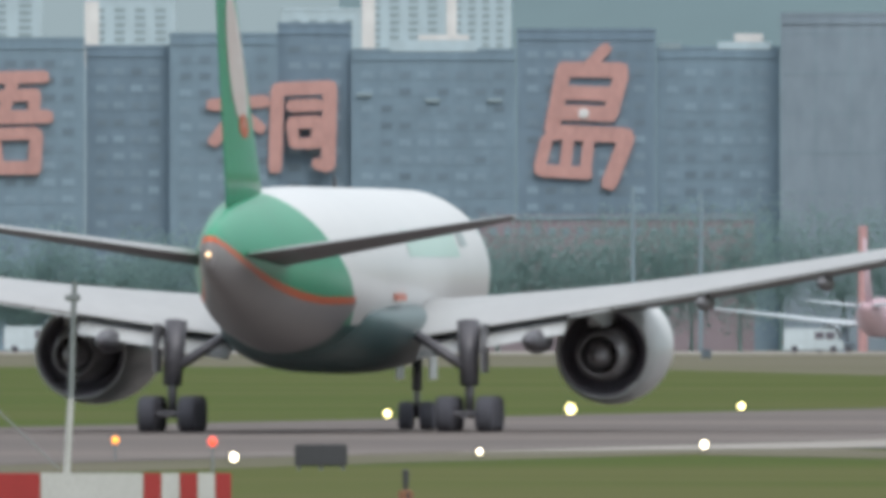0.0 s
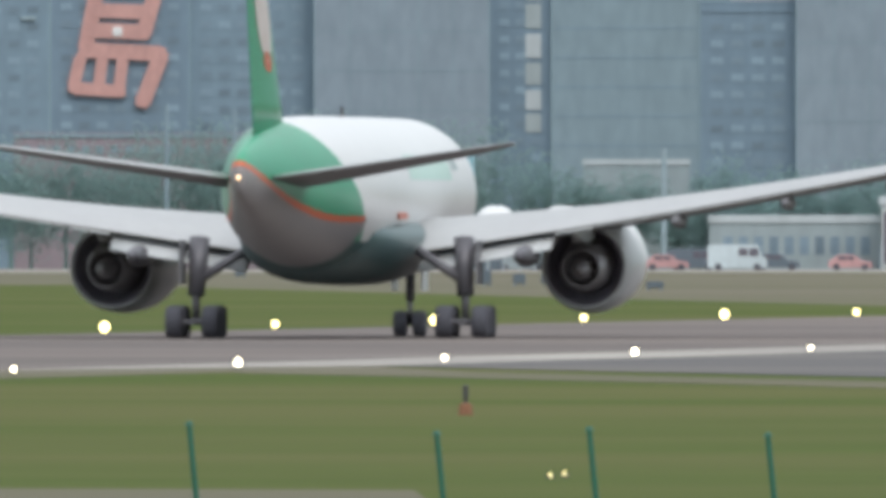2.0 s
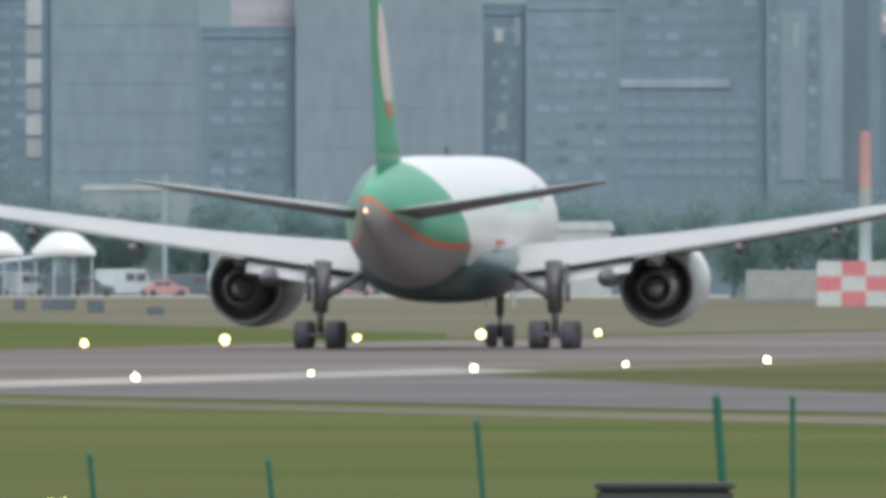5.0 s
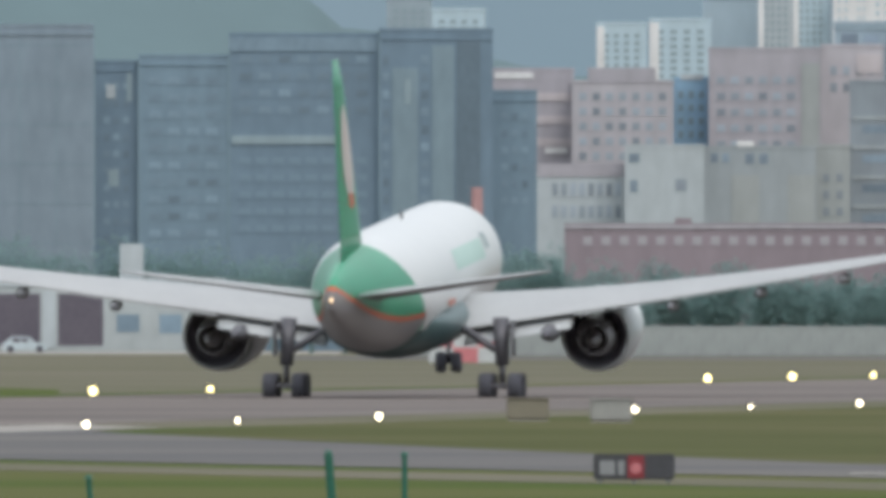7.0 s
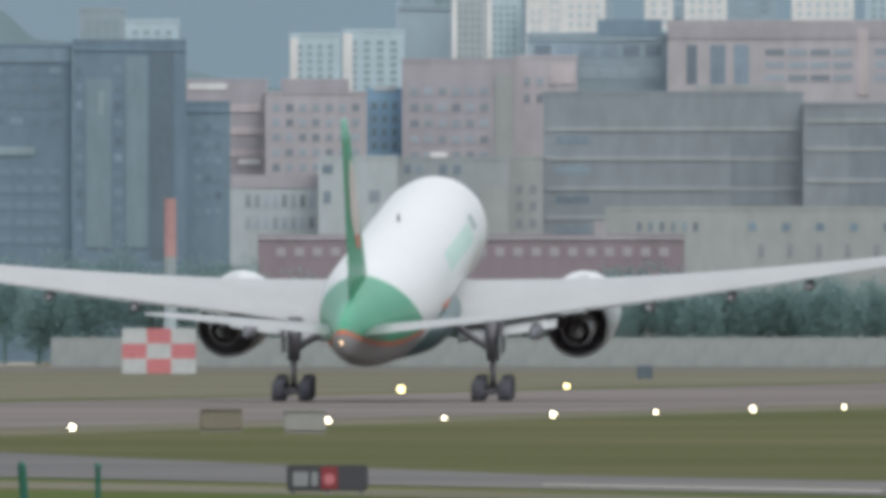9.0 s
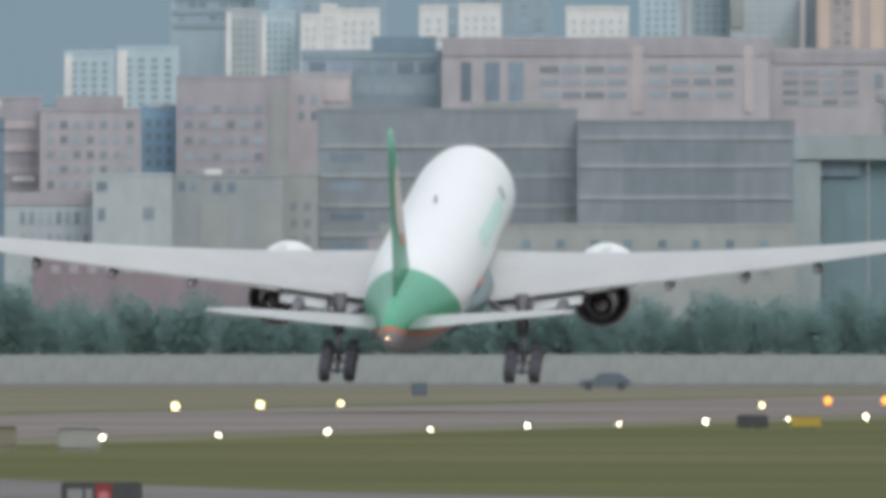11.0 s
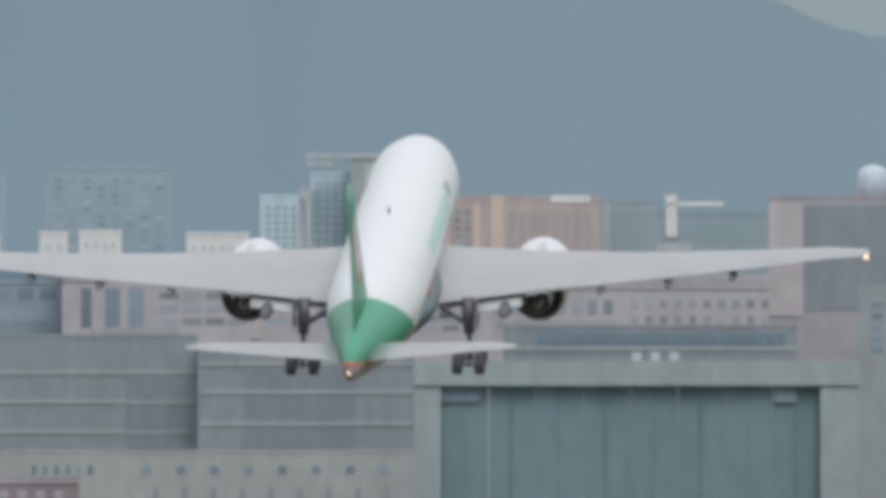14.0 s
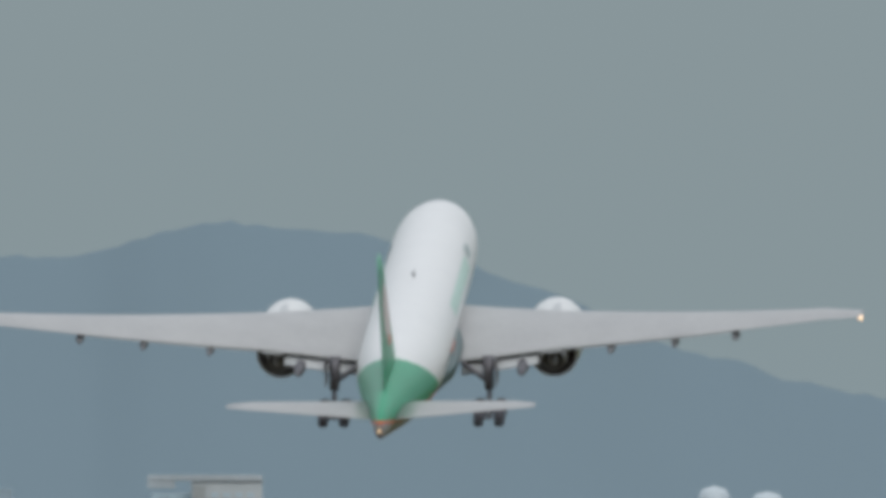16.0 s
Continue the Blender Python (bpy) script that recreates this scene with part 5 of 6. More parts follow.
mast = empty("mast", site(-116.964, 4200), "pale slender lamp mast on the apron", "mast")
for k in range(1):
    part("mast_section", tube(bmesh.new(), (0, 0, k * 16.312), (0, 0, (k + 1) * 16.312), 0.22 - 0.02 * k, 0.22 - 0.02 * (k + 1), 10), W_MID if k == 0 else W_MID, mast)

mast = empty("mast", site(-106.535, 4200), "pale slender lamp mast on the apron", "mast")
for k in range(1):
    part("mast_section", tube(bmesh.new(), (0, 0, k * 12.393), (0, 0, (k + 1) * 12.393), 0.3 - 0.02 * k, 0.3 - 0.02 * (k + 1), 10), W_BAND if k == 0 else W_BAND, mast)

# ---- big characters on the office blocks ----
def sign_letter(strokes, bearing, dist, w, h, z, rot=0.0):
    """A brush character from broad strokes (x0, y0, x1, y1, width) in a unit square; later strokes lie a little prouder."""
    sign = empty("sign_letter", site(bearing, dist, z) @ pose(0, 0, 0, 0, rot, 0), "large haze-dulled orange brush character mounted on an office front", "sign", "sign characters")
    for i, (x0, y0, x1, y1, sw) in enumerate(strokes):
        bm = bmesh.new()
        a, b = Vector((x0 * w, y0 * h)), Vector((x1 * w, y1 * h))
        d = (b - a).normalized()
        q, r = Vector((-d.y, d.x)), sw * w * 0.5
        outline = [a - d * r * 0.5 + q * r * 0.75, a - d * r * 0.7 - q * r * 0.5, a + d * r * 0.3 - q * r, b - d * r * 0.2 - q * r * 0.95, b + d * r * 0.6 - q * r * 0.6, b + d * r * 0.45 + q * r * 0.7, b - d * r * 0.4 + q * r, a + d * r * 0.4 + q * r * 0.95]
        front = -0.3 - 0.012 * i
        vf = [bm.verts.new((p.x - w / 2, front, p.y)) for p in outline]
        vb = [bm.verts.new((p.x - w / 2, 0.1, p.y)) for p in outline]
        bm.faces.new(vf)
        bm.faces.new(vb[::-1])
        for k in range(8):
            bm.faces.new((vf[k], vb[k], vb[(k + 1) % 8], vf[(k + 1) % 8]))
        bmesh.ops.recalc_face_normals(bm, faces=bm.faces[:])
        part("stroke", bm, W_SIGN, sign)
    return sign


TREE_RADICAL = [(0.24, 0.98, 0.24, 0.02, 0.11), (0.02, 0.72, 0.45, 0.76, 0.1), (0.23, 0.66, 0.04, 0.32, 0.1), (0.27, 0.62, 0.42, 0.46, 0.09)]
# wutong tree: 梧, 桐; island: 島
WU = TREE_RADICAL + [(0.5, 0.94, 0.97, 0.95, 0.1), (0.72, 0.93, 0.63, 0.58, 0.1), (0.52, 0.76, 0.9, 0.78, 0.1), (0.89, 0.78, 0.87, 0.57, 0.1), (0.46, 0.56, 1.0, 0.57, 0.11), (0.56, 0.4, 0.9, 0.41, 0.1), (0.57, 0.4, 0.59, 0.06, 0.1), (0.9, 0.4, 0.88, 0.05, 0.11), (0.58, 0.08, 0.88, 0.08, 0.11)]
TONG = TREE_RADICAL + [(0.54, 0.9, 0.52, 0.03, 0.11), (0.54, 0.89, 0.97, 0.91, 0.11), (0.95, 0.9, 0.93, 0.06, 0.12), (0.92, 0.05, 0.83, 0.1, 0.09), (0.64, 0.71, 0.86, 0.72, 0.1), (0.65, 0.53, 0.86, 0.54, 0.1), (0.65, 0.53, 0.67, 0.3, 0.09), (0.86, 0.53, 0.84, 0.3, 0.1), (0.66, 0.31, 0.85, 0.31, 0.09)]
DAO = [(0.66, 0.98, 0.45, 0.82, 0.13), (0.22, 0.82, 0.13, 0.38, 0.17), (0.2, 0.81, 0.86, 0.83, 0.17), (0.84, 0.8, 0.74, 0.5, 0.17), (0.2, 0.65, 0.76, 0.66, 0.16), (0.16, 0.51, 0.76, 0.52, 0.17), (0.12, 0.37, 0.96, 0.38, 0.17), (0.95, 0.37, 0.78, 0.03, 0.18), (0.09, 0.32, 0.03, 0.11, 0.14), (0.32, 0.32, 0.3, 0.11, 0.13), (0.54, 0.32, 0.52, 0.12, 0.13), (0.03, 0.1, 0.56, 0.1, 0.14)]
sign_letter(WU, -134.323, 4299.8, 13.28, 10.92, 18.24)
sign_letter(TONG, -127.366, 4299.8, 13.45, 9.74, 18.66)
sign_letter(DAO, -119.846, 4299.8, 9.74, 15.05, 17.06, 4)
lamp_box = tagged(part("floodlight", box(bmesh.new(), -0.5, 0.5, -0.25, 0.3, 0, 1.0, 0, 0.1), W_CREAM), "white floodlight box on the office front", "light")
lamp_box.matrix_basis = site(-119.805, 4299.5, 24.26)
flat_lamp = tagged(part("floodlight", box(bmesh.new(), -0.8, 0.8, -0.2, 0.3, 0, 0.5, 0, 0.08), W_BAND), "dull grey floodlight bar on the office front", "light", "floodlight bars")
flat_lamp.matrix_basis = site(-125.129, 4299.85, 26.50)
for u_b, z_b in ((-123.482, 25.91), (-121.973, 25.91)):
    q = copy_thing(flat_lamp, site(u_b, 4299.85, z_b))


# ---- belts of trees before the town ----
leaf_nodes, leaf_links = W_LEAF.node_tree.nodes, W_LEAF.node_tree.links
thin, blend = leaf_nodes.new("ShaderNodeBsdfTranslucent"), leaf_nodes.new("ShaderNodeMixShader")
# greyed, brightened leaf tone paints the haze over the trees
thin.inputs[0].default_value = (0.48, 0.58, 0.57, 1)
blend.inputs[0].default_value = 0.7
leaf_links.new(leaf_nodes["Principled BSDF"].outputs[0], blend.inputs[1])
leaf_links.new(thin.outputs[0], blend.inputs[2])
leaf_links.new(blend.outputs[0], leaf_nodes["Material Output"].inputs[0])


def tree_belt(name, b0, b1, dist, h0, h1, spread, seed, label):
    """One belt of woods: tapered trunks with limbs, and crowns of many small leaf clumps."""
    rnd = np.random.RandomState(seed)
    leaf = np.array([(1, 0, -0.6), (-0.5, 0.87, -0.6), (-0.5, -0.87, -0.6), (0, 0, 0.9)])
    tri = np.array([(0, 1, 3), (1, 2, 3), (2, 0, 3), (0, 2, 1)])
    verts, faces, base = [], [], 0
    length = (b1 - b0) / 1000 * dist
    x = 0.0
    while x < length:
        b = b0 / 1000 + x / dist
        d = dist + rnd.uniform(-spread, spread)
        h = (h0 + (h1 - h0) * x / length) * rnd.uniform(0.72, 1.12)
        c = np.array((math.sin(b) * d, math.cos(b) * d, 0.0))
        r = h * rnd.uniform(0.26, 0.38)
        for a in range(5):
            top = c + (0, 0, h * 0.45) if a == 0 else c + (rnd.uniform(-1, 1) * r * 0.7, rnd.uniform(-1, 1) * r * 0.7, h * rnd.uniform(0.6, 0.8))
            foot = c if a == 0 else c + (0, 0, h * 0.3)
            w = 0.22 if a == 0 else 0.09
            ring4 = [foot + (w, 0, 0), foot + (0, w, 0), foot - (w, 0, 0), foot - (0, w, 0)] + [top + (w * 0.5, 0, 0), top + (0, w * 0.5, 0), top - (w * 0.5, 0, 0), top - (0, w * 0.5, 0)]
            verts.append(np.array(ring4))
            faces += [(base + i, base + (i + 1) % 4, base + 4 + (i + 1) % 4, base + 4 + i) for i in range(4)]
            base += 8
        m = 2500
        p = rnd.normal(size=(m, 3))
        p = p / np.linalg.norm(p, axis=1)[:, None] * rnd.uniform(0.25, 1.0, size=(m, 1)) * (1 + 0.18 * np.sin(5 * p[:, :1] + x) * np.cos(4 * p[:, 2:] - x))
        q = c + p * (r, r, h * 0.45) + (0, 0, h * 0.55)
        k = leaf[None] * rnd.choice((-1, 1), size=(m, 1, 3)) * rnd.uniform(0.08, 0.2, size=(m, 1, 1)) * rnd.uniform(0.6, 1.4, size=(m, 4, 1))
        verts.append((q[:, None] + k).reshape(-1, 3))
        faces += (tri[None] + (base + 4 * np.arange(m))[:, None, None]).reshape(-1, 3).tolist()
        base += 4 * m
        x += r * rnd.uniform(0.6, 1.1)
    me = bpy.data.meshes.new(name)
    me.from_pydata([tuple(v) for v in np.concatenate(verts)], [], faces)
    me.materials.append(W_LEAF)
    ob = new(name, me)
    return tagged(ob, label, "trees", kind="stuff")


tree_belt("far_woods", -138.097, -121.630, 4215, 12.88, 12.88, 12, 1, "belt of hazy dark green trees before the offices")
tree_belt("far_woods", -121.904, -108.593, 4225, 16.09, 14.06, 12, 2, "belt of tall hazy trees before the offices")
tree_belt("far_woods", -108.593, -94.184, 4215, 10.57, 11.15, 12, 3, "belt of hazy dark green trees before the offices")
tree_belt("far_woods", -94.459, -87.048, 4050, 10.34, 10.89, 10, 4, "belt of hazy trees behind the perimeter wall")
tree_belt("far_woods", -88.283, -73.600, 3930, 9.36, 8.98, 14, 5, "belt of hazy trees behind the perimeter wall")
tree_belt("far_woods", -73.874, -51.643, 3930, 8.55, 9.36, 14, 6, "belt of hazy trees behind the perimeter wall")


# ---- the apron far off ----
def parked_jet(m, paint, label):
    jet = empty("parked_jet", m, label, "airplane")
    bm = loft(bmesh.new(), [ring(y, z, r, r, r, 20) for y, z, r in ((-17, 4.6, 0.25), (-14, 4.2, 0.9), (-9, 3.7, 1.7), (-5, 3.5, 2.0), (8, 3.5, 2.0), (12, 3.4, 1.7), (15, 3.1, 0.8), (16, 3.0, 0.2))])
    part("fuselage", bm, paint, jet, "", True)
    for s in (1, -1):
        bm = loft(bmesh.new(), [[(s * x, le - a, z + hh) for a, hh in aerofoil(c, 0.13)] for x, le, c, z in ((1.5, 5, 6.5, 2.6), (6, 2, 4, 3.1), (16.5, -3.5, 1.6, 4.4))])
        part("wing", bm, W_JETWHITE, jet, "white wing", True)
        part("engine", lathe(bmesh.new(), [(1.0, 0.6), (1.5, 1.0), (4.5, 1.15), (5.2, 0.95), (5.0, 0.7)], "Y", 16, (s * 5.7, 0, 1.8)), W_JETWHITE, jet, "", True)
        bm = loft(bmesh.new(), [[(s * x, le - a, z + hh) for a, hh in aerofoil(c, 0.1)] for x, le, c, z in ((0.6, -11.5, 4, 4.6), (6, -15, 1.6, 5.2))])
        part("tailplane", bm, W_JETWHITE, jet, "", True)
        part("main_gear", tube(bmesh.new(), (s * 3.8, 0, 0.0), (s * 3.6, 0, 2.6), 0.5, 0.2, 8), G_DARK, jet)
    bm = loft(bmesh.new(), [[(hh, le - a, z) for a, hh in aerofoil(c, 0.1)] for z, le, c in ((4.8, -9.5, 6.0), (11.5, -15.5, 2.4))])
    part("fin", bm, paint, jet, "", True)
    part("nose_gear", tube(bmesh.new(), (0, 12.5, 0.0), (0, 12.5, 2.2), 0.3, 0.15, 8), G_DARK, jet)
    return jet


parked_jet(site(-112.573, 4160) @ pose(0, 0, 0, 0, 0, -6), W_JETRED, "parked red jet with white wings on the far apron")



def vehicle(m, ln, h, paint, label, group=""):
    """A car, or a van where it is over two metres high; its side to the eye."""
    car = empty("vehicle", m, label, "vehicle", group)
    van = h > 2.0
    side = [(-0.5, 0.3), (0.5, 0.3), (0.5, 0.42 * h), (0.47, 0.5 * h), (0.42, 0.53 * h), (0.36, 0.92 * h), (0.33, h), (-0.48, h), (-0.5, 0.94 * h)] if van else \
        [(-0.5, 0.3), (0.5, 0.3), (0.5, 0.45 * h), (0.46, 0.56 * h), (0.24, 0.64 * h), (0.1, 0.97 * h), (0.02, h), (-0.22, h), (-0.3, 0.97 * h), (-0.44, 0.66 * h), (-0.5, 0.6 * h)]
    bm = loft(bmesh.new(), [[(x * ln, y, z if z < 0.6 * h else z - dz) for x, z in side] for y, dz in ((-0.88, 0.03), (-0.8, 0.0), (0.8, 0.0), (0.88, 0.03))])
    part("body", bm, paint, car)
    for sx in (-0.32, 0.33):
        for sy in (-0.8, 0.8):
            part("wheel", lathe(bmesh.new(), [(-0.1, 0.1), (-0.12, 0.3), (-0.08, 0.36), (0.08, 0.36), (0.12, 0.3), (0.1, 0.1)], "Y", 16, (sx * ln, sy, 0.36)), M_TYRE, car)
    wins = ((0.2, 0.35, 0.55, 0.86), (0.02, 0.17, 0.57, 0.86)) if van else ((-0.08, 0.08, 0.66, 0.9), (-0.28, -0.1, 0.66, 0.9))
    for x0, x1, z0, z1 in wins:
        part("side_window", box(bmesh.new(), x0 * ln, x1 * ln, -0.905, -0.86, z0 * h, z1 * h, 0, 0.01), G_BAY, car)
    part("bumper", box(bmesh.new(), ln * 0.49, ln * 0.515, -0.8, 0.8, 0.32, 0.55, 0, 0.02), G_BAY, car)
    part("tail_lamp", box(bmesh.new(), -ln * 0.51, -ln * 0.49, -0.86, -0.6, 0.4 * h, 0.48 * h), M_RED, car)
    return car


def shelter(bearing, dist, w, h, label):
    """A white rounded fabric shelter on short posts, its broad side to the eye."""
    th = empty("apron_shelter", site(bearing, dist), label, "tent", "apron shelters")
    rings = []
    for k in range(9):
        u = k / 4 - 1
        sq = max(0.25, 1 - abs(u) ** 3)
        rings.append([(u * w / 2, 2.0 * cos(pi * j / 10) * (0.6 + 0.4 * sq), h * 0.62 + h * 0.38 * sq * sin(pi * j / 10)) for j in range(11)])
    part("canopy", loft(bmesh.new(), rings), M_WHITE, th, "white rounded canopy", True)
    for x in (-0.44, -0.15, 0.15, 0.44):
        part("post", tube(bmesh.new(), (x * w, -1.2, 0), (x * w, -1.2, h * 0.64), 0.09, 0.09, 8), W_CLUTTER, th)
    part("crate", box(bmesh.new(), -w * 0.3, w * 0.12, -0.9, 0.6, 0, h * 0.33, 0, 0.06), W_CAR, th, "dark stacked load")
    return th


shelter(-110.62, 4126, 5.4, 6.5, "white rounded shelter over equipment on the far apron")
shelter(-108.98, 4128, 6.4, 6.5, "white rounded shelter over equipment on the far apron")
road_car = vehicle(site(-76.591, 3420) @ pose(0, 0, 0, 0, 0, 180), 4.22, 1.5, W_CAR, "dark car driving along the perimeter road")
for k, (u_b, ln, hh, pm) in enumerate(((-114.219, 6, 2.4, W_CLUTTER), (-113.739, 4.5, 1.7, W_CAR), (-111.3, 4.6, 1.7, W_CAR), (-110.0, 5.2, 2.4, W_CLUTTER), (-109.35, 4.4, 1.7, W_CAR), (-107.495, 6, 2.7, W_CLUTTER), (-108.3, 4.6, 1.8, W_CAR), (-106.466, 4.4, 1.6, W_MASTR), (-105.849, 5, 2.2, W_CAR), (-104.751, 6, 2.6, W_CLUTTER), (-103.790, 4.5, 1.7, W_CAR), (-102.006, 4.4, 1.6, W_MASTR), (-100.497, 4.5, 1.6, W_CLUTTER), (-133.157, 6, 2.6, W_CLUTTER))):
    vehicle(site(u_b, 4130 + 3 * (k % 3)), ln, hh, pm, "pale service vehicle on the far apron" if pm is W_CLUTTER else "small vehicle on the far apron", "apron vehicles")
for u_b, d_b, w_b, h_b in ((-110.05, 3120, 1.3, 1.0), (-109.10, 3120, 3.6, 1.05), (-110.83, 3100, 0.9, 1.3), (-108.2, 2990, 1.7, 1.1), (-106.75, 2900, 1.7, 0.7), (-116.827, 3600, 1.2, 1.0), (-77.991, 3050, 1.6, 1.2)):
    bx = empty("equipment_box", site(u_b, d_b), "dark airfield equipment box standing in the grass", "box", "equipment boxes")
    part("case", box(bmesh.new(), -w_b * 0.36, w_b * 0.36, -0.5, 0.5, 0.15, h_b * 0.9, 0, 0.06), W_CAR, bx)
    for s in (-1, 1):
        part("foot", box(bmesh.new(), s * w_b * 0.26 - 0.1, s * w_b * 0.26 + 0.1, -0.4, 0.4, 0, 0.15), G_DARK, bx)
sheet("apron_road", [(sin(b / 1000) * d, cos(b / 1000) * d) for b, d in ((-139.470, 3980), (-92.812, 3980), (-92.812, 4190), (-139.470, 4190))], 0.03, M_CONC, "pale concrete apron far across the field", "apron")
sheet("perimeter_road", [(sin(b / 1000) * d, cos(b / 1000) * d) for b, d in ((-94.184, 3560), (-48.899, 3560), (-48.899, 3760), (-94.184, 3760))], 0.03, M_TAXI, "worn grey perimeter road before the wall", "road")


# ---- airfield signs and markers nearer by ----
def sign_board(bearing, dist, w, h, faces, label, legs=3):
    th = empty("taxiway_sign", site(bearing, dist), label, "sign")
    part("case", box(bmesh.new(), -w / 2, w / 2, 0, 0.22, 0.1, h, 0, 0.04), M_DARKBOX, th)
    for i in range(legs):
        x = -w * 0.42 + i * w * 0.84 / (legs - 1)
        part("leg", tube(bmesh.new(), (x, 0.11, 0), (x, 0.11, 0.12), 0.05, 0.05, 8), M_POLE, th)
    for x0, x1, m in faces:
        part("face_panel", box(bmesh.new(), x0, x1, -0.012, 0.0, 0.14, h - 0.04), m, th)
    return th


M_SIGNRED = mat("sign_red_paint", (0.27, 0.035, 0.045), (0.22, 0.03, 0.04), 0.6, 0.1, 0.6)
sg = sign_board(-85.703, 1078, 2.12, 0.77, [(-0.17, 0.27, M_SIGNRED)], "black and red illuminated taxiway sign in the grass")
M_GREYINK = mat("sign_grey_paint", (0.28, 0.29, 0.3), None, 1, 0.1, 0.6)
M_PINKINK = mat("sign_pink_paint", (0.6, 0.2, 0.22), None, 1, 0.1, 0.6)
part("writing_bar", box(bmesh.new(), -0.9, -0.5, -0.014, 0.0, 0.22, 0.60, 0, 0.004), M_GREYINK, sg)
part("writing_bar", box(bmesh.new(), -0.42, -0.25, -0.014, 0.0, 0.22, 0.60, 0, 0.004), M_GREYINK, sg)
part("red_spot", tube(bmesh.new(), (0.05, -0.03, 0.4), (0.05, -0.01, 0.4), 0.15, 0.15, 16), M_PINKINK, sg)
sign_board(-126.186, 1168, 1.49, 0.72, [], "black back of a taxiway sign in the grass")
sign_board(-69.895, 2010, 1.52, 0.72, [], "black taxiway sign beside the runway")
M_YELLOW = mat("sign_yellow_paint", (0.5, 0.36, 0.06), (0.42, 0.3, 0.05), 0.6, 0.1, 0.5)
sign_board(-68.605, 2015, 1.52, 0.66, [(-0.74, 0.74, M_YELLOW)], "yellow taxiway sign beside the runway")
M_OLIVE = mat("cabinet_olive_paint", (0.25, 0.225, 0.17), (0.21, 0.19, 0.145), 0.6, 0.08, 0.7)
M_CABINET = mat("cabinet_grey_paint", (0.36, 0.36, 0.34), (0.3, 0.3, 0.29), 0.6, 0.08, 0.6)
for u_b, d_b in ((-86.252, 1640), (-88.283, 1660)):
    cb = empty("cable_cabinet", site(u_b, d_b), "pale grey cable cabinet beside the runway", "cabinet", "cable cabinets")
    pm = M_CABINET if d_b == 1640 else M_OLIVE
    part("case", box(bmesh.new(), -0.85, 0.85, 0, 0.7, 0.08, 0.88, 0, 0.06), pm, cb)
    part("lid", box(bmesh.new(), -0.9, 0.9, -0.05, 0.75, 0.88, 0.95, 0, 0.02), pm, cb)
    part("plinth", box(bmesh.new(), -0.8, 0.8, 0.05, 0.65, 0, 0.08), M_CONC, cb)
    part("door", box(bmesh.new(), -0.75, -0.02, -0.02, 0.0, 0.14, 0.82), pm, cb)
    part("door", box(bmesh.new(), 0.02, 0.75, -0.02, 0.0, 0.14, 0.82), pm, cb)

# small markers with a dark head in the near grass
for u_b, d_b, s in ((-124.127, 965, 1.0), (-111.351, 1000, 0.9), (-124.073, 955, 0.4)):
    mk = empty("grass_marker", site(u_b, d_b), "small orange-brown marker with a dark head", "marker", "grass markers")
    part("base", lathe(bmesh.new(), [(0, 0.2 * s), (0.3 * s, 0.17 * s), (0.34 * s, 0.05 * s)], "Z", 12), M_BROWN, mk)
    part("head", lathe(bmesh.new(), [(0.33 * s, 0.05 * s), (0.5 * s, 0.07 * s), (0.78 * s, 0.08 * s), (0.82 * s, 0.03 * s)], "Z", 12), M_DARKBOX, mk)
for u_b, d_b in ((-109.30, 752), (-108.95, 756)):
    gl = empty("ground_light", site(u_b, d_b), "tiny white ground light low in the grass, lit", "light", "ground lights")
    part("base", lathe(bmesh.new(), [(0, 0.09), (0.04, 0.08), (0.05, 0.05)], "Z", 12), M_DARKBOX, gl)
    part("lamp", lathe(bmesh.new(), [(0.05, 0.015), (0.065, 0.02), (0.08, 0.01)], "Z", 10), M_LAMP_Y, gl, "glowing lamp", True)
rl = empty("obstruction_light", site(-128.821, 1150), "red globe light on a thin stem in the grass", "light")
part("stem", tube(bmesh.new(), (0, 0, 0), (0, 0, 0.75), 0.04, 0.03, 8), M_POLE, rl)
part("globe", lathe(bmesh.new(), [(0.72, 0.04), (0.78, 0.1), (0.86, 0.13), (0.94, 0.1), (1.0, 0.03)], "Z", 14), M_LAMP_R, rl, "red globe", True)
rl = empty("obstruction_light", site(-131.181, 1235), "orange-red marker light beside the runway, lit", "light")
part("stem", tube(bmesh.new(), (0, 0, 0), (0, 0, 0.55), 0.04, 0.03, 8), M_POLE, rl)
part("globe", lathe(bmesh.new(), [(0.52, 0.04), (0.58, 0.1), (0.66, 0.11), (0.74, 0.03)], "Z", 14), M_LAMP_O, rl, "lit globe", True)

# red and white barrier with a pole, close to the eye
bd = empty("barrier", site(-131.167, 905), "red and white striped barrier boards on posts", "barrier")
px = 905 / 72.871 / 1000
for u0, u1, m in ((-120, 72, M_RED), (72, 254, M_WHITEBOARD), (254, 286, M_RED), (286, 318, M_WHITEBOARD), (318, 350, M_RED), (350, 381, M_WHITEBOARD), (381, 410, M_RED)):
    part("board", box(bmesh.new(), (u0 - 205) * px, (u1 - 205) * px - 0.01, 0, 0.06, 0.3, 0.97, 0, 0.015), m, bd)
for u0 in (-80, 90, 270, 395):
    part("post", tube(bmesh.new(), ((u0 - 205) * px, 0.12, 0), ((u0 - 205) * px, 0.12, 0.9), 0.05, 0.05, 10), M_POLE, bd)
pl = empty("weather_pole", site(-132.279, 912), "thin grey pole with a small head and a stay wire", "pole")
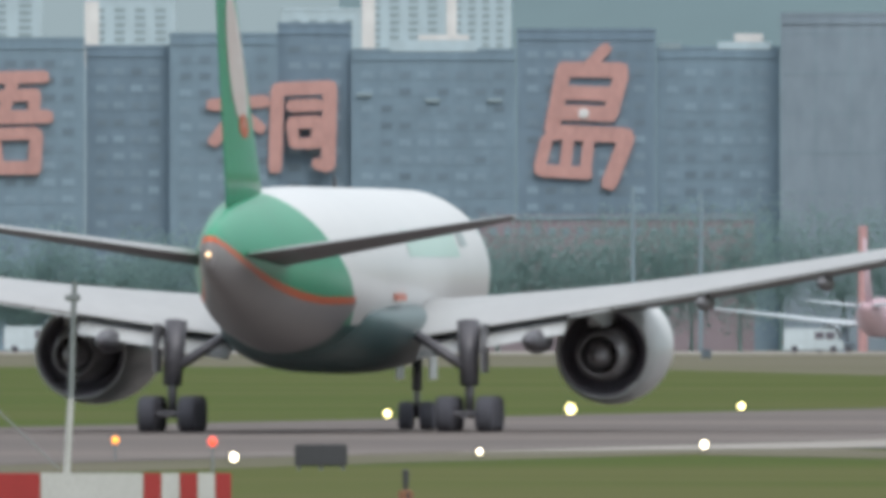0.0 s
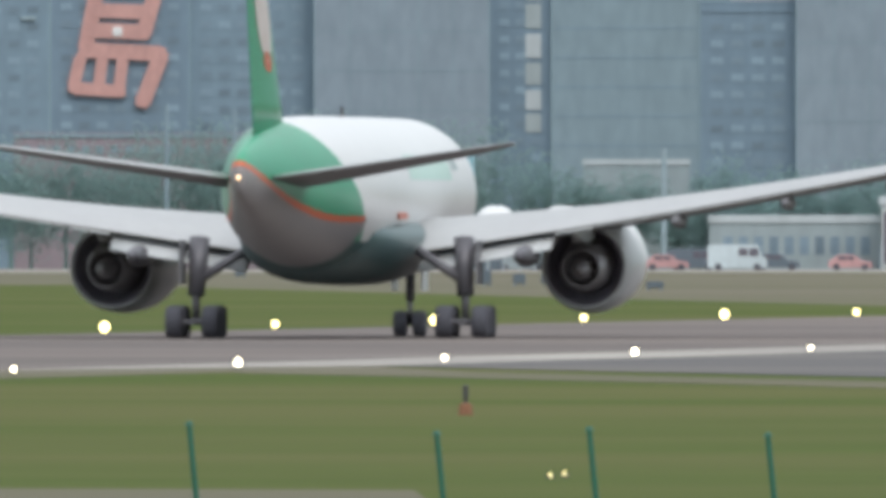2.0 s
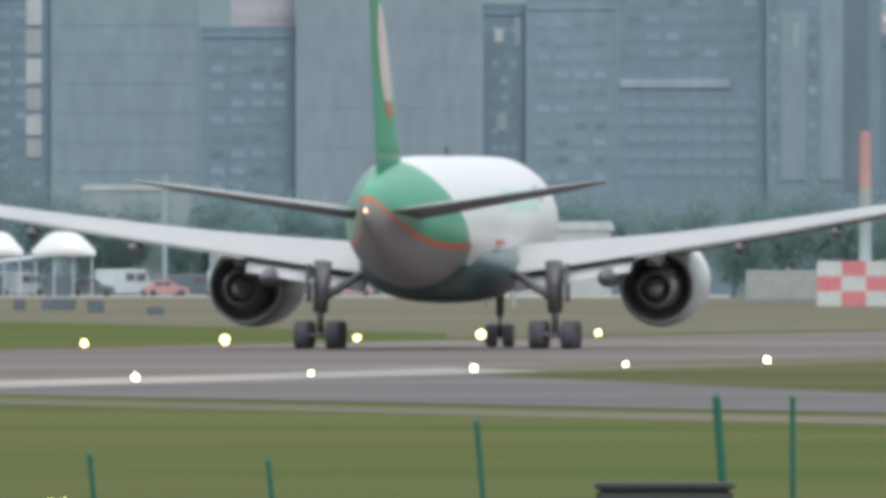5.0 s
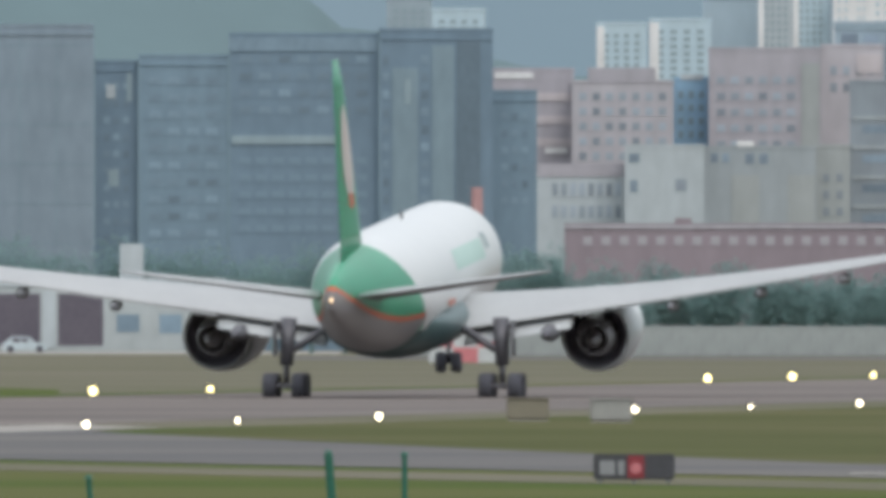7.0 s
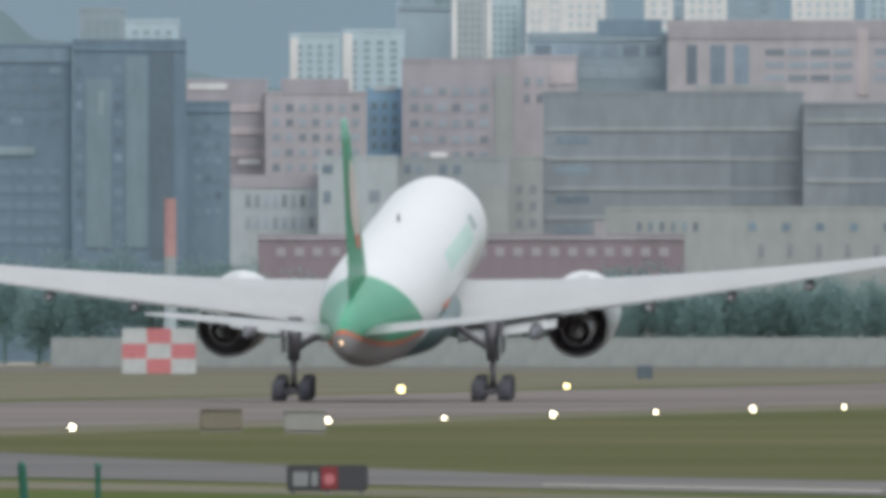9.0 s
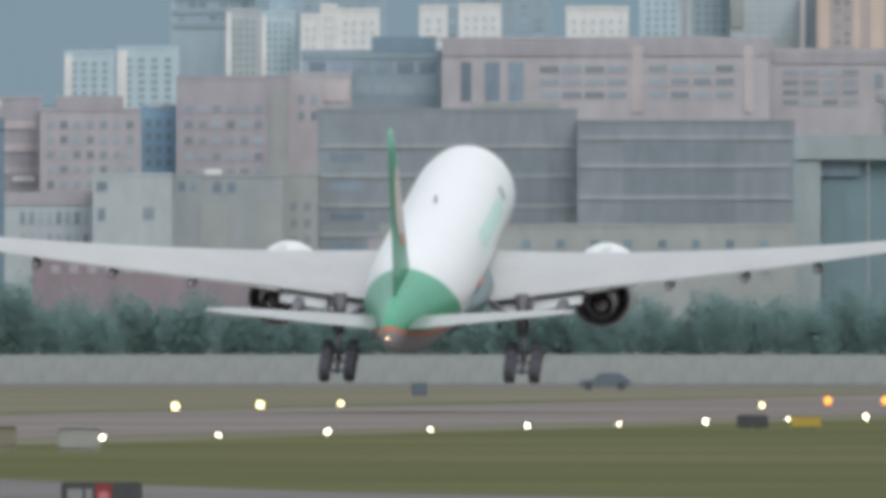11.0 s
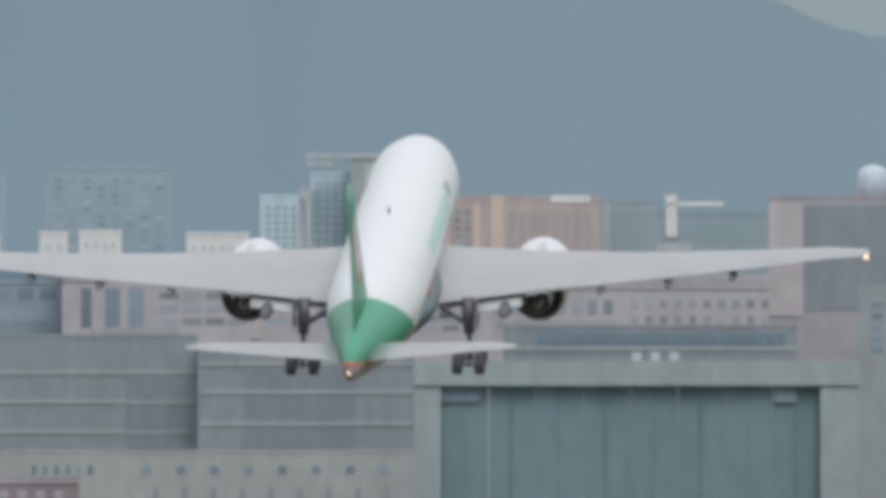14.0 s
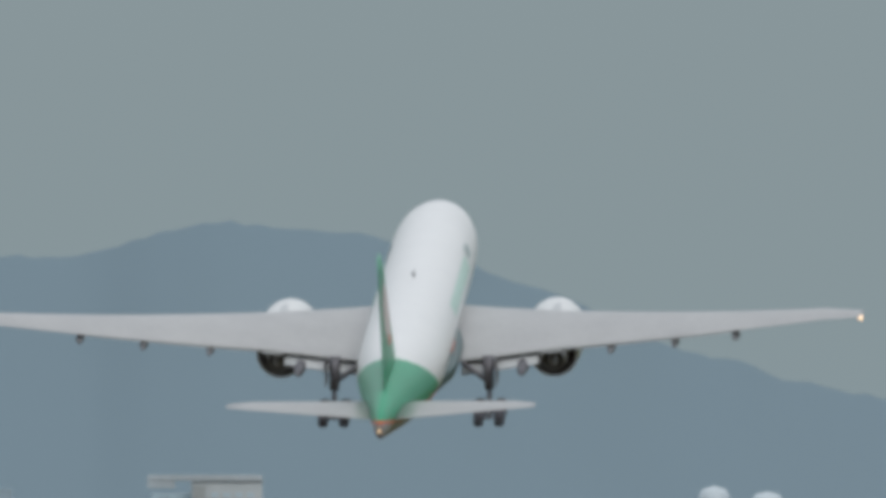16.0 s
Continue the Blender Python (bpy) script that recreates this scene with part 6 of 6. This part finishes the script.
part("shaft", tube(bmesh.new(), (-0.13, 0, 0), (0.02, 0, 2.6), 0.085, 0.07, 10), M_WHITEBOARD, pl, "pale lower shaft")
part("upper_shaft", tube(bmesh.new(), (0.02, 0, 2.6), (0.1, 0, 5.2), 0.07, 0.06, 10), M_POLE, pl)
part("head", box(bmesh.new(), -0.12, 0.24, -0.1, 0.1, 4.75, 4.9, 0, 0.03), M_POLE, pl)
part("stay_wire", tube(bmesh.new(), (-0.25, 0, 1.05), (-2.2, 0.2, 2.9), 0.02, 0.02, 6), M_POLE, pl)


# ---- green fence near the eye ----
fence = empty("fence", site(-105.162, 480), "green steel mesh fence posts, uneven and leaning", "fence")
inv = fence.matrix_basis.inverted()
FENCE = [(-123.002, 2.31, 2), (-118.062, 2.29, 3), (-112.051, 2.18, 3), (-108.346, 2.23, 4), (-104.010, 2.16, 3), (-98.946, 2.62, 3), (-93.127, 2.91, 3), (-91.275, 2.89, 0)]
for k, (b, h, lean) in enumerate(FENCE):
    foot = inv @ (site(b, 480) @ Vector((0.22 if k < 7 else 0.0, 0, 0)))
    top = inv @ (site(b, 480, h) @ Vector((0, 0, 0)))
    bm = tube(bmesh.new(), foot, top, 0.036 if k != 6 else 0.058, 0.032 if k != 6 else 0.05, 10)
    post = part("post", bm, M_FENCE, fence)
    bm = tube(bmesh.new(), top, top + Vector((0, 0, 0.05)), 0.055, 0.03, 10)
    part("post_cap", bm, M_FENCE, post)
for k in range(len(FENCE) - 1):
    b0, b1 = FENCE[k][0], FENCE[k + 1][0]
    for z in (0.3, 1.0):
        p0, p1 = inv @ site(b0, 480, z).translation, inv @ site(b1, 480, z).translation
        part("wire", tube(bmesh.new(), p0, p1, 0.006, 0.006, 5), M_FENCE, fence)
hb = empty("equipment_cabin", site(-94.390, 470), "dark flat-roofed equipment cabin behind the fence", "cabin")
part("body", box(bmesh.new(), -0.78, 0.78, 0, 1.2, 0, 1.90, 0, 0.04), M_DARKBOX, hb)
part("roof", box(bmesh.new(), -0.82, 0.82, -0.06, 1.26, 1.90, 1.98, 0, 0.03), M_DARKBOX, hb)



# ---- what moves ----
def motions():
    rows = []
    # seconds, height, pitch, bank, drift
    keys = [(0, 0, 0, 0, 0.22, 0.6), (1.5, 0, 0, 0, -0.48, 0.55), (2.5, 0, 0, 0, -0.7, 0.52), (3.0, 0, 0, 0, -0.75, 0.52), (5.0, 0, 0.1, 0, -0.75, 0.3), (5.6, 0, 0.25, 0, -0.7, 0.25), (6.4, 0, 1.25, 0, -0.45, 0.12), (7.0, 0, 2.4, 0, -0.3, 0.1), (7.5, 0.1, 3.4, 0, -0.05, 0.15), (8.0, 0.3, 4.45, 0, 0.2, 0.18),
            (8.5, 0.45, 5.3, 0, 0.35, 0.22), (9.5, 1.15, 6.8, 0.2, 0.6, 0.25), (11, 3.25, 8.2, 0.4, 1.0, 0.3), (12.5, 8.3, 10.6, -0.3, 1.6, 0.1), (13.5, 14.35, 11.75, 0.2, 1.6, 0), (14.5, 22.7, 12.6, -0.5, 1.6, 0), (15.25, 29.9, 12.9, -0.3, 1.5, 0), (16, 38.2, 13.1, -0.25, 1.4, 0)]
    for t, z, p, r, dx, yaw in keys:
        rows.append((t, pose(-190.7 + dx, 1503.3 + 79.04 * t + 0.5409 * t * t, z, p, r, yaw)))
    walk(plane, rows)
    walk(road_car, [(t, site(-76.6 - 2.08 * (t - 12.5), 3420) @ pose(0, 0, 0, 0, 0, 180)) for t in (0, 4, 8, 12, 16)])
    # the legs stretch and the bogies tip as the weight comes off
    for b, leg, x in zip(bogies, legs, (5.5, -5.5)):
        stages = [(0, 0, 0), (5.6, 0, -0.25), (6.4, 0, -1.25), (7.0, 0, -2.4), (7.5, -0.1, -3.4), (8.0, -0.28, -4.4), (8.6, -0.45, -4.0), (9.6, -0.58, 11), (11, -0.6, 15), (11.9, -0.6, 15), (12.5, -0.6, 13), (13.0, -0.6, 11), (14.0, -0.6, 4), (16, -0.6, 1)]
        walk(b, [(t, pose(x, -2.0, 0.68 + dz, a)) for t, dz, a in stages])
        walk(leg, [(t, pose(0, 0, dz)) for t, dz, a in stages])


motions()
